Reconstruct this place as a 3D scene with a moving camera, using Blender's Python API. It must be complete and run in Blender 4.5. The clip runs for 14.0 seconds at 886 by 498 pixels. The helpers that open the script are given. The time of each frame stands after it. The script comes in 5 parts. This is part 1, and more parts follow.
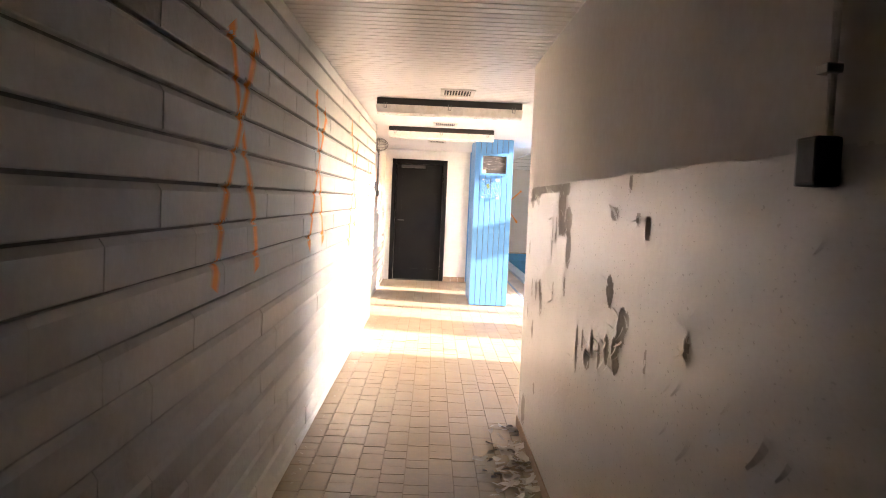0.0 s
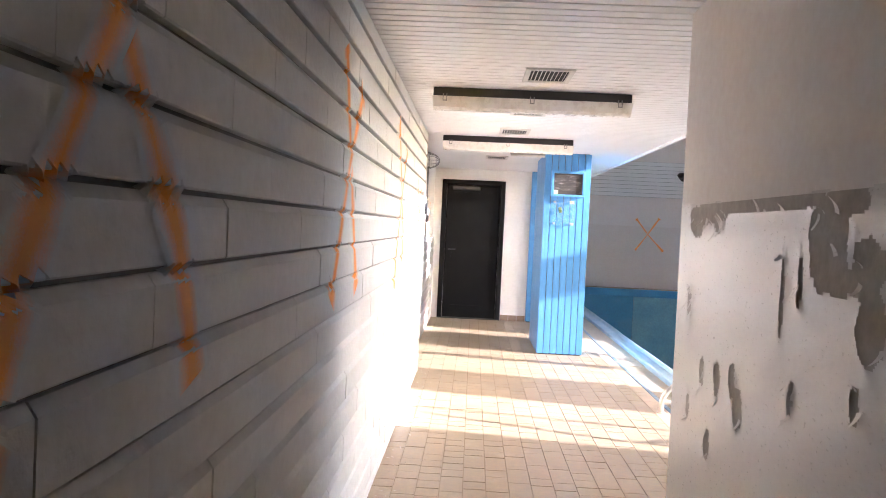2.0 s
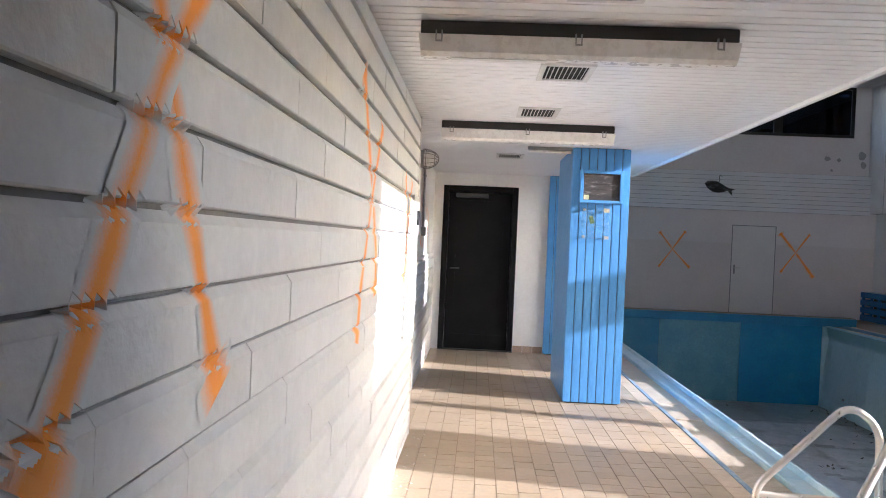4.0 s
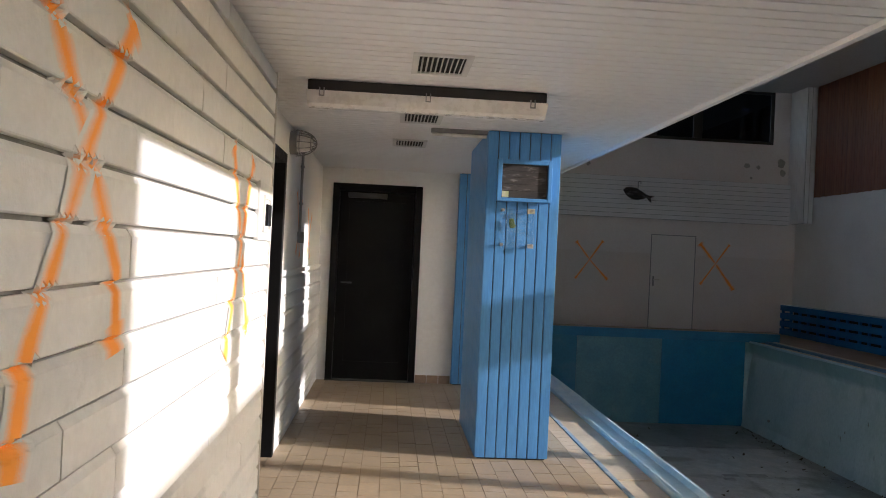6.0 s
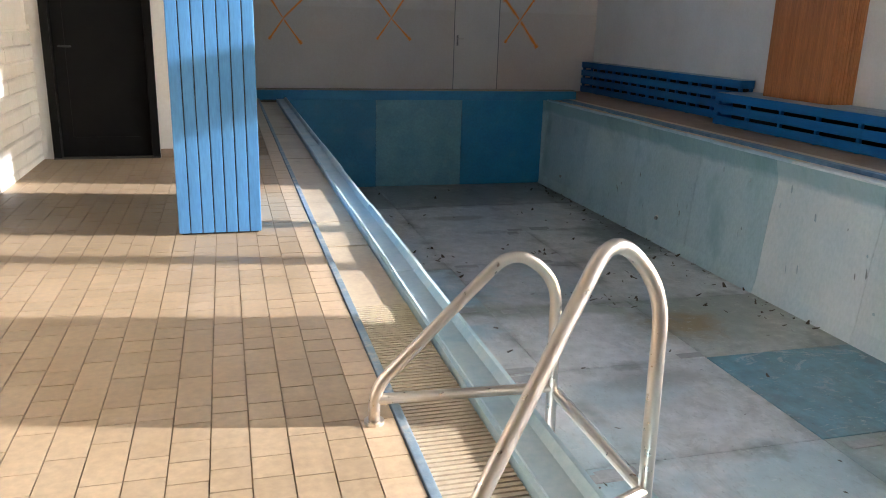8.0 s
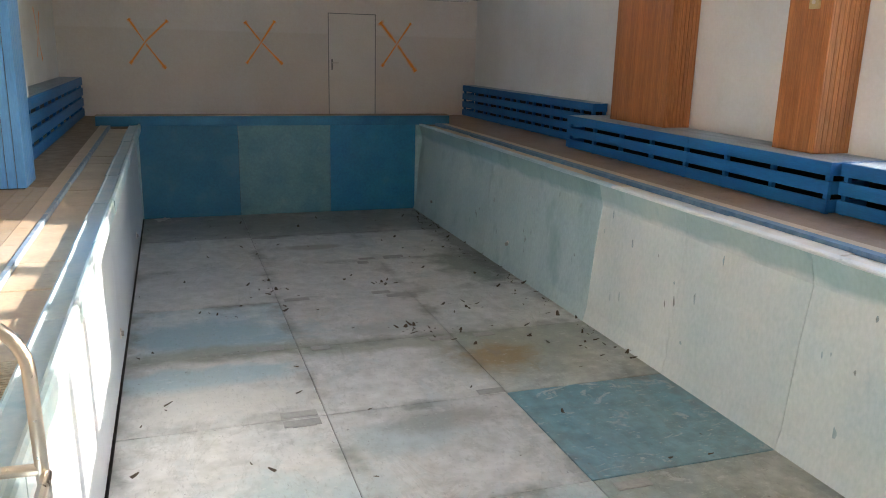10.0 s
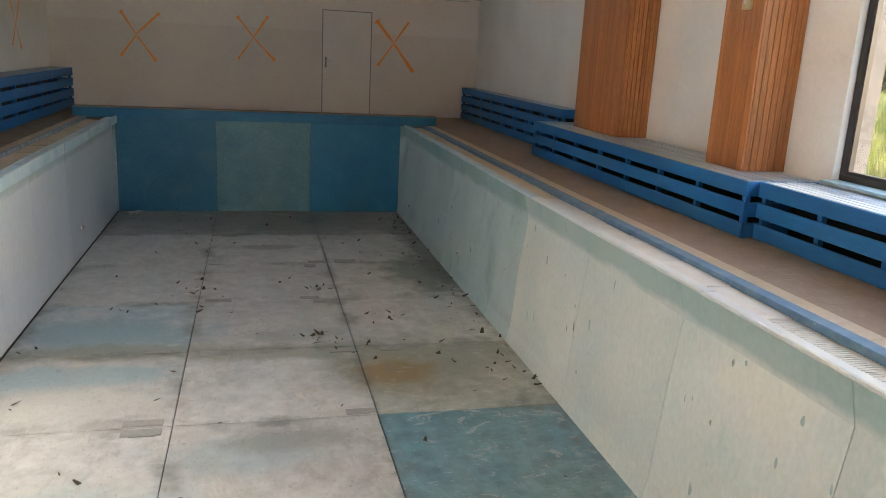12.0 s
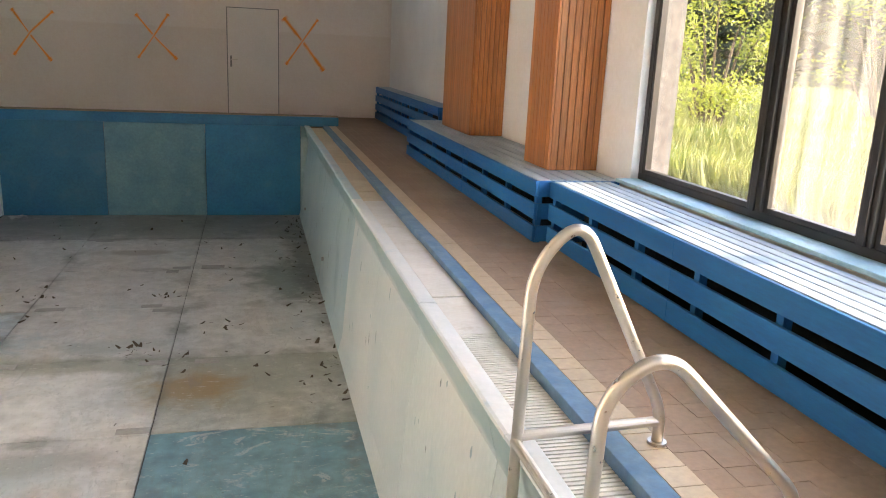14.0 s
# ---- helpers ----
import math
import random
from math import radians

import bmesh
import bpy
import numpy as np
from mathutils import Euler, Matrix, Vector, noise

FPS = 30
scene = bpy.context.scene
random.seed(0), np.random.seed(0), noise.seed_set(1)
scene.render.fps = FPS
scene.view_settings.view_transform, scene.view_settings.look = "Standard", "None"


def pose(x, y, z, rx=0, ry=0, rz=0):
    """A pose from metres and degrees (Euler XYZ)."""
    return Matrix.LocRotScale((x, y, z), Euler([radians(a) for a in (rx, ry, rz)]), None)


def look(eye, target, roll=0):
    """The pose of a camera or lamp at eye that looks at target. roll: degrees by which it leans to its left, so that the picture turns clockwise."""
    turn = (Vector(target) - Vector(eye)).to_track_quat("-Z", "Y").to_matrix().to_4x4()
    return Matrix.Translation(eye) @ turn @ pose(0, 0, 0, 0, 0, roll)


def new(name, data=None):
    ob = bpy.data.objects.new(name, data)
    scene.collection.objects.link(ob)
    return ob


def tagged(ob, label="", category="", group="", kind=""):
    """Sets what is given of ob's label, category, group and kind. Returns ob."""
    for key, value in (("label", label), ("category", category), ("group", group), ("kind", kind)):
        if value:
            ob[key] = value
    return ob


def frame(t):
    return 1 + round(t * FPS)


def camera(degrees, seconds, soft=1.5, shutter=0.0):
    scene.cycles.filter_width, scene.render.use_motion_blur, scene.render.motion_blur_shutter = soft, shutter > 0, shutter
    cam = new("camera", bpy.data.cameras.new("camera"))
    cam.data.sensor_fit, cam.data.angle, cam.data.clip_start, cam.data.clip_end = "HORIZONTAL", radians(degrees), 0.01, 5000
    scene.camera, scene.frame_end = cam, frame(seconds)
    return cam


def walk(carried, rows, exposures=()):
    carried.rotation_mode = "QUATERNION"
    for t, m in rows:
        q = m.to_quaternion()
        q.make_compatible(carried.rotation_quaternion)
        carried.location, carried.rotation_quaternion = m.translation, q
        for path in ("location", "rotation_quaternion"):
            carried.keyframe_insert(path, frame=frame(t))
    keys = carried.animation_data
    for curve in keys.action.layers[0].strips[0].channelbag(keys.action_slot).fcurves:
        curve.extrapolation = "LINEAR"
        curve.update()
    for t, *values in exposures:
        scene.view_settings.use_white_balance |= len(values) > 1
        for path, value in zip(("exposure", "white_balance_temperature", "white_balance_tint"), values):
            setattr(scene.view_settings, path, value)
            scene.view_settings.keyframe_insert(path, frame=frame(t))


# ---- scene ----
cam = camera(58.9, 14.0, soft=1.0)
PATH = [
    (0, (-0.458, -1.299, 1.419), (-0.426, 0.697, 1.296), 2.5),
    (0.5, (-0.521, -0.962, 1.418), (-0.55, 1.036, 1.326), 2.6),
    (1, (-0.544, -0.508, 1.425), (-0.59, 1.49, 1.339), 2.7),
    (1.5, (-0.616, 0.02, 1.442), (-0.677, 2.017, 1.364), 2.5),
    (2, (-0.673, 0.5, 1.4), (-0.749, 2.498, 1.341), 2.7),
    (2.5, (-0.678, 0.981, 1.436), (-0.78, 2.978, 1.392), 2.6),
    (3, (-0.703, 1.501, 1.423), (-0.812, 3.498, 1.387), 2.6),
    (3.2, (-0.705, 1.674, 1.398), (-0.812, 3.671, 1.364), 2.4),
    (5.3, (-0.65, 3.558, 1.427), (-0.717, 5.557, 1.424), 3.0),
    (5.5, (-0.632, 3.732, 1.404), (-0.695, 5.731, 1.404), 2.8),
    (6, (-0.547, 3.999, 1.41), (-0.412, 5.995, 1.421), 2.7),
    (6.5, (-0.361, 4.24, 1.406), (0.02, 6.204, 1.385), 2.8),
    (7, (-0.169, 4.344, 1.413), (0.231, 6.303, 1.358), 2.8),
    (7.5, (0.085, 4.381, 1.333), (0.483, 6.317, 1.028), 2.0),
    (8, (0.432, 4.316, 1.337), (0.947, 6.169, 0.787), 1.6),
    (8.5, (0.825, 4.217, 1.394), (1.478, 6.03, 0.86), 2.5),
    (9, (1.18, 4.252, 1.386), (1.844, 6.065, 0.866), 2.4),
    (9.2, (1.357, 4.248, 1.369), (2.019, 6.067, 0.866), 2.0),
    (11.3, (3.008, 4.312, 1.36), (3.56, 6.173, 0.876), 2.6),
    (11.5, (3.214, 4.288, 1.392), (3.74, 6.155, 0.905), 2.9),
    (12, (3.714, 4.293, 1.353), (4.181, 6.176, 0.865), 3.0),
    (12.5, (4.212, 4.384, 1.366), (4.619, 6.28, 0.874), 2.6),
    (13, (4.691, 4.382, 1.373), (5.045, 6.289, 0.886), 2.6),
    (13.5, (5.096, 4.384, 1.345), (5.403, 6.299, 0.854), 2.3),
    (14, (5.517, 4.359, 1.346), (5.985, 6.243, 0.864), 2.7),
]
walk(cam, [(t, look(eye, target, roll)) for t, eye, target, roll in PATH],
     exposures=[(0.0, 4.6, 6600, 26), (1.0, 4.4, 5900, 23), (1.5, 4.35, 5700, 24), (2.5, 3.95, 5450, 20), (3.0, 3.7, 5300, 19), (5.5, 2.55, 5400, 18), (6.0, 2.15, 5800, 16), (6.5, 1.7, 6400, 24), (7.0, 2.3, 6200, 21),
                (7.5, 2.8, 5900, 15), (8.0, 3.0, 5900, 15), (8.5, 3.2, 6000, 15), (9.0, 3.45, 6200, 16), (11.5, 3.2, 7000, 17), (12.5, 3.58, 7200, 19), (14.0, 3.7, 7300, 20)])

# ---- light: low sun through the window wall, clear sky ----
SUN_K, SUN_T = 0.18, 0.266
SUN_ELEV = math.atan(SUN_T / math.hypot(1, SUN_K))
world = bpy.data.worlds.new("sky")
scene.world = world
world.use_nodes = True
wn = world.node_tree
sky = wn.nodes.new("ShaderNodeTexSky")
sky.sky_type = "NISHITA"
sky.sun_disc = False
sky.sun_elevation = SUN_ELEV
sky.sun_rotation = radians(100)
wn.links.new(sky.outputs[0], wn.nodes["Background"].inputs[0])
wn.nodes["Background"].inputs[1].default_value = 0.15
sun = new("sun", bpy.data.lights.new("sun", "SUN"))
sun.data.energy = 1.6
sun.data.angle = radians(0.5)
sun.data.color = (1.0, 0.91, 0.79)
sun.matrix_world = look((40, -7.2, 10.7), (0, 0, 0))


# ---- materials ----
def ramp_node(nt, src, lo, hi):
    n = nt.nodes.new("ShaderNodeMapRange")
    n.inputs[1].default_value, n.inputs[2].default_value = lo, hi
    nt.links.new(src, n.inputs[0])
    return n.outputs[0]


def mix_node(nt, fac, a, b, blend="MIX"):
    n = nt.nodes.new("ShaderNodeMix")
    n.data_type, n.blend_type = "RGBA", blend
    for sock, v in ((n.inputs[0], fac), (n.inputs[6], a), (n.inputs[7], b)):
        if hasattr(v, "links"):
            nt.links.new(v, sock)
        elif isinstance(v, (int, float)):
            sock.default_value = v
        else:
            sock.default_value = (*v, 1)
    return n.outputs[2]


def math_node(nt, op, a, b=0.0):
    n = nt.nodes.new("ShaderNodeMath")
    n.operation = op
    for i, v in enumerate((a, b)):
        if hasattr(v, "links"):
            nt.links.new(v, n.inputs[i])
        else:
            n.inputs[i].default_value = v
    return n.outputs[0]


def noise_node(nt, scale, detail=4, stretch=(1, 1, 1), rough=0.55, distort=0.0):
    geo = nt.nodes.new("ShaderNodeNewGeometry")
    mp = nt.nodes.new("ShaderNodeMapping")
    mp.inputs[3].default_value = stretch
    nt.links.new(geo.outputs[0], mp.inputs[0])
    n = nt.nodes.new("ShaderNodeTexNoise")
    n.inputs["Scale"].default_value, n.inputs["Detail"].default_value = scale, detail
    n.inputs["Roughness"].default_value, n.inputs["Distortion"].default_value = rough, distort
    nt.links.new(mp.outputs[0], n.inputs[0])
    return n.outputs[0]


def height_node(nt, axis=2):
    geo = nt.nodes.new("ShaderNodeNewGeometry")
    sep = nt.nodes.new("ShaderNodeSeparateXYZ")
    nt.links.new(geo.outputs[0], sep.inputs[0])
    return sep.outputs[axis]


def surf(name, c, c2=None, scale=1.5, rough=0.6, metal=0.0, fine=0.12, fscale=30, bump=0.15, bscale=60,
         rand=0.0, stretch=(1, 1, 1), stain=None, stain_scale=2.0, stain_at=(0.58, 0.7), bdist=0.004, spec=0.5):
    """Painted, wooden or mineral surface: two tones, fine grain, optional stains, piece-to-piece spread."""
    m = bpy.data.materials.new(name)
    m.use_nodes = True
    nt = m.node_tree
    b = nt.nodes["Principled BSDF"]
    col = mix_node(nt, ramp_node(nt, noise_node(nt, scale, 4, stretch), 0.35, 0.65), c, c2 or [v * 0.85 for v in c])
    g = ramp_node(nt, noise_node(nt, fscale, 3, stretch), 0.3, 0.7)
    col = mix_node(nt, fine, col, g, "OVERLAY")
    if stain:
        col = mix_node(nt, ramp_node(nt, noise_node(nt, stain_scale, 6, stretch, 0.65), *stain_at), col, stain)
    if rand:
        oi = nt.nodes.new("ShaderNodeObjectInfo")
        hsv = nt.nodes.new("ShaderNodeHueSaturation")
        nt.links.new(math_node(nt, "ADD", math_node(nt, "MULTIPLY", oi.outputs["Random"], rand), 1 - rand / 2), hsv.inputs["Value"])
        nt.links.new(col, hsv.inputs["Color"])
        col = hsv.outputs[0]
    nt.links.new(col, b.inputs["Base Color"])
    rg = math_node(nt, "ADD", math_node(nt, "MULTIPLY", g, 0.2), rough - 0.1)
    nt.links.new(rg, b.inputs["Roughness"])
    b.inputs["Metallic"].default_value = metal
    b.inputs["Specular IOR Level"].default_value = spec
    if bump:
        bn = nt.nodes.new("ShaderNodeBump")
        bn.inputs["Strength"].default_value, bn.inputs["Distance"].default_value = bump, bdist
        nt.links.new(noise_node(nt, bscale, 4, stretch), bn.inputs["Height"])
        nt.links.new(bn.outputs[0], b.inputs["Normal"])
    return m


def banded(m, limit, tone, soft=0.01, above=False, wobble=0.0, axis=2):
    """A coat of another tone up to a height (a painted dado, a tide mark)."""
    nt = m.node_tree
    b = nt.nodes["Principled BSDF"]
    src = b.inputs["Base Color"].links[0].from_socket
    z = height_node(nt, axis)
    if wobble:
        z = math_node(nt, "ADD", z, math_node(nt, "MULTIPLY", math_node(nt, "SUBTRACT", noise_node(nt, 3, 5), 0.5), wobble))
    f = ramp_node(nt, z, limit - soft, limit + soft)
    if not above:
        f = math_node(nt, "SUBTRACT", 1.0, f)
    nt.links.new(mix_node(nt, f, src, mix_node(nt, 1.0, src, tone, "MULTIPLY")), b.inputs["Base Color"])
    return m


M_BLOCK = surf("painted_block", (0.74, 0.735, 0.71), (0.68, 0.675, 0.65), 2.2, 0.55, bump=0.6, bscale=38, rand=0.07, stain=(0.5, 0.49, 0.44), stain_at=(0.66, 0.82), stain_scale=5, bdist=0.006)
M_MORTAR = surf("grey_mortar", (0.3, 0.29, 0.27), bump=0.6, bscale=80)
M_WHITE = surf("white_wall_paint", (0.83, 0.815, 0.79), (0.78, 0.76, 0.73), 1.2, 0.7, bump=0.25, bscale=50, stain=(0.62, 0.59, 0.53), stain_at=(0.66, 0.85), stain_scale=1.3)
M_FAR = banded(surf("far_wall_paint", (0.86, 0.79, 0.745), (0.81, 0.745, 0.7), 0.8, 0.7, bump=0.2, bscale=40, stain=(0.5, 0.42, 0.34), stain_at=(0.7, 0.9), stain_scale=1.1), 1.62, (0.94, 0.92, 0.895), 0.015)
M_PLASTER = surf("bare_plaster", (0.47, 0.435, 0.385), (0.42, 0.385, 0.335), 4, 0.85, bump=0.3, bscale=70)
M_UPPER = surf("matt_wall_paint", (0.82, 0.775, 0.725), (0.77, 0.73, 0.68), 1.3, 0.75, bump=0.2, bscale=60)
M_OIL = surf("peeling_oil_paint", (0.68, 0.645, 0.6), (0.62, 0.585, 0.54), 1.6, 0.36, fine=0.06, fscale=60, bump=0.35, bscale=32, stretch=(1, 0.7, 1.6), bdist=0.004)
M_CEIL = surf("white_ceiling_board", (0.86, 0.845, 0.83), (0.82, 0.8, 0.785), 1.0, 0.4, bump=0.05)
M_CEIL_HI = surf("grey_ceiling", (0.68, 0.67, 0.66), (0.62, 0.61, 0.6), 0.6, 0.8, bump=0.1)
M_BLUE = surf("blue_gloss_board", (0.1, 0.3, 0.62), (0.085, 0.265, 0.56), 2.0, 0.38, bump=0.1, bscale=25, stretch=(3, 3, 0.4), rand=0.06, stain=(0.08, 0.24, 0.5), stain_at=(0.7, 0.85), stain_scale=6)
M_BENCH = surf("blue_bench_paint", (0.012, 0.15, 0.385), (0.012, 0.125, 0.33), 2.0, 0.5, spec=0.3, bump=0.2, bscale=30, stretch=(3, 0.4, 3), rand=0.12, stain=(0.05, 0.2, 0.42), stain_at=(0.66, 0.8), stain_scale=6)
# seat boards coloured pale for the sky light they reflect, mottled with blue
M_SLAT = surf("skylit_bench_top", (0.42, 0.5, 0.56), (0.3, 0.38, 0.45), 3, 0.42, bump=0.2, bscale=30, stretch=(3, 0.5, 3), rand=0.1, stain=(0.2, 0.33, 0.45), stain_at=(0.58, 0.72), stain_scale=4)
M_SILL = surf("pale_blue_sill", (0.3, 0.52, 0.6), (0.42, 0.58, 0.62), 4, 0.5, stain=(0.35, 0.33, 0.3), stain_at=(0.62, 0.75), stain_scale=5)
M_WOOD = surf("varnished_pine", (0.52, 0.2, 0.07), (0.43, 0.155, 0.05), 2.5, 0.42, bump=0.15, bscale=40, fine=0.25, fscale=18, stretch=(6, 6, 0.25), rand=0.2)
M_WOOD_DARK = surf("dark_stained_boards", (0.26, 0.095, 0.05), (0.2, 0.07, 0.037), 2.5, 0.5, bump=0.2, bscale=40, fine=0.25, fscale=18, stretch=(6, 6, 0.25), rand=0.25)
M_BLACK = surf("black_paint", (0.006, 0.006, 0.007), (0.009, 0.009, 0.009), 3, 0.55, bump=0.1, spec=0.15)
M_FRAME = surf("dark_window_frame", (0.025, 0.022, 0.02), (0.04, 0.034, 0.03), 3, 0.4, bump=0.1)
M_TILE = surf("buff_floor_tile", (0.45, 0.355, 0.24), (0.41, 0.315, 0.205), 3, 0.46, bump=0.15, bscale=50, rand=0.14, stain=(0.53, 0.46, 0.37), stain_at=(0.6, 0.8), stain_scale=2.5)
M_TILE_PALE = surf("pale_edge_tile", (0.6, 0.47, 0.33), (0.54, 0.42, 0.28), 3, 0.45, bump=0.15, rand=0.12)
M_GROUT = surf("dirty_grout", (0.26, 0.195, 0.13), (0.36, 0.28, 0.19), 6, 0.9, bump=0.4)
M_DECK = surf("brown_deck_tile", (0.4, 0.285, 0.205), (0.34, 0.24, 0.17), 2, 0.7, bump=0.2, rand=0.1, stain=(0.38, 0.3, 0.23), stain_at=(0.58, 0.75), stain_scale=2)
M_LIP = surf("pool_edge_coating", (0.56, 0.68, 0.72), (0.42, 0.6, 0.67), 3, 0.4, bump=0.1, stain=(0.3, 0.52, 0.62), stain_at=(0.58, 0.75), stain_scale=3, rand=0.08)
M_EDGE_BLUE = surf("blue_edge_strip", (0.1, 0.22, 0.37), (0.17, 0.29, 0.42), 8, 0.6, bump=0.5, bscale=40, stain=(0.4, 0.45, 0.45), stain_at=(0.66, 0.75), stain_scale=9)
M_PATCH = surf("repair_filler", (0.36, 0.355, 0.34), (0.42, 0.41, 0.39), 4, 0.6, rand=0.2)
M_EDGE_PALE = surf("worn_pale_blue_strip", (0.2, 0.3, 0.4), (0.3, 0.38, 0.44), 9, 0.6, bump=0.5, bscale=40, stain=(0.5, 0.5, 0.46), stain_at=(0.55, 0.68), stain_scale=9)
M_GRATE = surf("cream_grate_plastic", (0.62, 0.52, 0.38), (0.55, 0.45, 0.32), 4, 0.5, rand=0.1, stain=(0.4, 0.3, 0.2), stain_at=(0.6, 0.8), stain_scale=6)
M_GRATE_WHITE = surf("white_grate_plastic", (0.74, 0.72, 0.68), (0.66, 0.63, 0.58), 4, 0.5, rand=0.1, stain=(0.5, 0.44, 0.36), stain_at=(0.62, 0.8), stain_scale=6)
M_GUTTER = surf("dirty_gutter", (0.14, 0.1, 0.07), (0.2, 0.15, 0.1), 5, 0.9)
M_POOL_WALL = banded(surf("pale_pool_wall", (0.66, 0.685, 0.665), (0.56, 0.635, 0.63), 1.1, 0.42, bump=0.08, bscale=20, rand=0.08, stretch=(1, 1, 0.6), stain=(0.36, 0.5, 0.52), stain_at=(0.62, 0.76), stain_scale=1.9), -0.24, (0.62, 0.76, 0.77), 0.03, above=True, wobble=0.14)
M_POOL_WALL_T = banded(surf("teal_tinted_pool_wall", (0.4, 0.54, 0.56), (0.49, 0.6, 0.605), 1.1, 0.42, bump=0.08, bscale=20, rand=0.08, stretch=(1, 1, 0.6), stain=(0.3, 0.44, 0.46), stain_at=(0.55, 0.7), stain_scale=1.6), -0.24, (0.62, 0.76, 0.77), 0.03, above=True, wobble=0.14)
M_POOL_WALL_L = banded(surf("pale_blue_pool_wall", (0.6, 0.66, 0.7), (0.53, 0.6, 0.65), 1.1, 0.42, bump=0.08, bscale=20, rand=0.06, stretch=(1, 1, 0.35)), -0.22, (0.7, 0.78, 0.76), 0.03, above=True, wobble=0.1)
M_LIP_WHITE = surf("worn_white_pool_edge", (0.74, 0.75, 0.74), (0.66, 0.7, 0.71), 3, 0.4, bump=0.1, stain=(0.45, 0.6, 0.68), stain_at=(0.6, 0.75), stain_scale=2, rand=0.06)
M_CLOSER = surf("dark_grey_metal", (0.08, 0.08, 0.08), (0.06, 0.06, 0.06), 6, 0.5, metal=0.3)
M_POOL_TEAL = surf("teal_pool_wall", (0.1, 0.27, 0.33), (0.15, 0.32, 0.36), 2.5, 0.45, bump=0.08, stain=(0.28, 0.42, 0.44), stain_at=(0.6, 0.85), stain_scale=3)
M_POOL_BLUE = surf("blue_pool_wall", (0.012, 0.19, 0.37), (0.02, 0.23, 0.4), 2.5, 0.42, bump=0.08, stain=(0.06, 0.24, 0.36), stain_at=(0.58, 0.8), stain_scale=2.5)
M_POOL_DEEP = surf("deep_blue_pool_wall", (0.02, 0.17, 0.285), (0.035, 0.2, 0.31), 2.5, 0.42, bump=0.08, stain=(0.08, 0.22, 0.3), stain_at=(0.56, 0.8), stain_scale=2.5)
M_CURB = surf("blue_pool_curb", (0.02, 0.17, 0.33), (0.03, 0.22, 0.38), 2.5, 0.5, bump=0.1)


# old stains left on the pool floor: centre, radii, tone, strength
BLOTCHES = [((5.25, 11.3), (0.95, 0.75), (0.33, 0.355, 0.3), 0.6), ((4.98, 11.15), (0.42, 0.48), (0.34, 0.235, 0.1), 0.85),
            ((5.95, 14.5), (0.55, 1.0), (0.16, 0.19, 0.16), 0.8), ((6.3, 15.6), (0.35, 2.4), (0.12, 0.13, 0.11), 0.75),
            ((2.2, 12.45), (1.15, 0.5), (0.27, 0.43, 0.5), 0.8), ((2.3, 11.9), (1.3, 0.24), (0.31, 0.32, 0.25), 0.75),
            ((2.0, 11.35), (1.05, 0.3), (0.34, 0.52, 0.58), 0.7), ((3.9, 11.75), (1.0, 0.22), (0.33, 0.35, 0.28), 0.75),
            ((4.2, 12.25), (0.6, 0.25), (0.36, 0.43, 0.42), 0.6), ((3.9, 17.8), (2.8, 1.0), (0.2, 0.215, 0.2), 0.65),
            ((3.9, 16.0), (0.55, 0.16), (0.27, 0.235, 0.19), 0.6), ((3.5, 9.75), (0.7, 0.3), (0.36, 0.48, 0.5), 0.5),
            ((3.95, 9.95), (0.55, 0.2), (0.28, 0.275, 0.25), 0.6), ((2.2, 10.75), (0.9, 0.4), (0.72, 0.7, 0.65), 0.6),
            ((2.6, 8.9), (0.8, 0.6), (0.4, 0.54, 0.56), 0.55), ((4.3, 8.3), (0.8, 0.5), (0.36, 0.52, 0.55), 0.6)]


def blotched(nt, col):
    geo, sep = nt.nodes.new("ShaderNodeNewGeometry"), nt.nodes.new("ShaderNodeSeparateXYZ")
    nt.links.new(geo.outputs[0], sep.inputs[0])
    ragged = math_node(nt, "MULTIPLY", math_node(nt, "SUBTRACT", noise_node(nt, 2.6, 7, (1, 1, 1), 0.62, 0.5), 0.5), 1.9)
    for (cx, cy), (rx, ry), tone, amount in BLOTCHES:
        dx = math_node(nt, "MULTIPLY", math_node(nt, "SUBTRACT", sep.outputs[0], cx), 1 / rx)
        dy = math_node(nt, "MULTIPLY", math_node(nt, "SUBTRACT", sep.outputs[1], cy), 1 / ry)
        d = math_node(nt, "SQRT", math_node(nt, "ADD", math_node(nt, "MULTIPLY", dx, dx), math_node(nt, "MULTIPLY", dy, dy)))
        f = math_node(nt, "SUBTRACT", 1.0, ramp_node(nt, math_node(nt, "ADD", d, ragged), 0.55, 1.15))
        col = mix_node(nt, math_node(nt, "MULTIPLY", f, amount), col, tone)
    return col


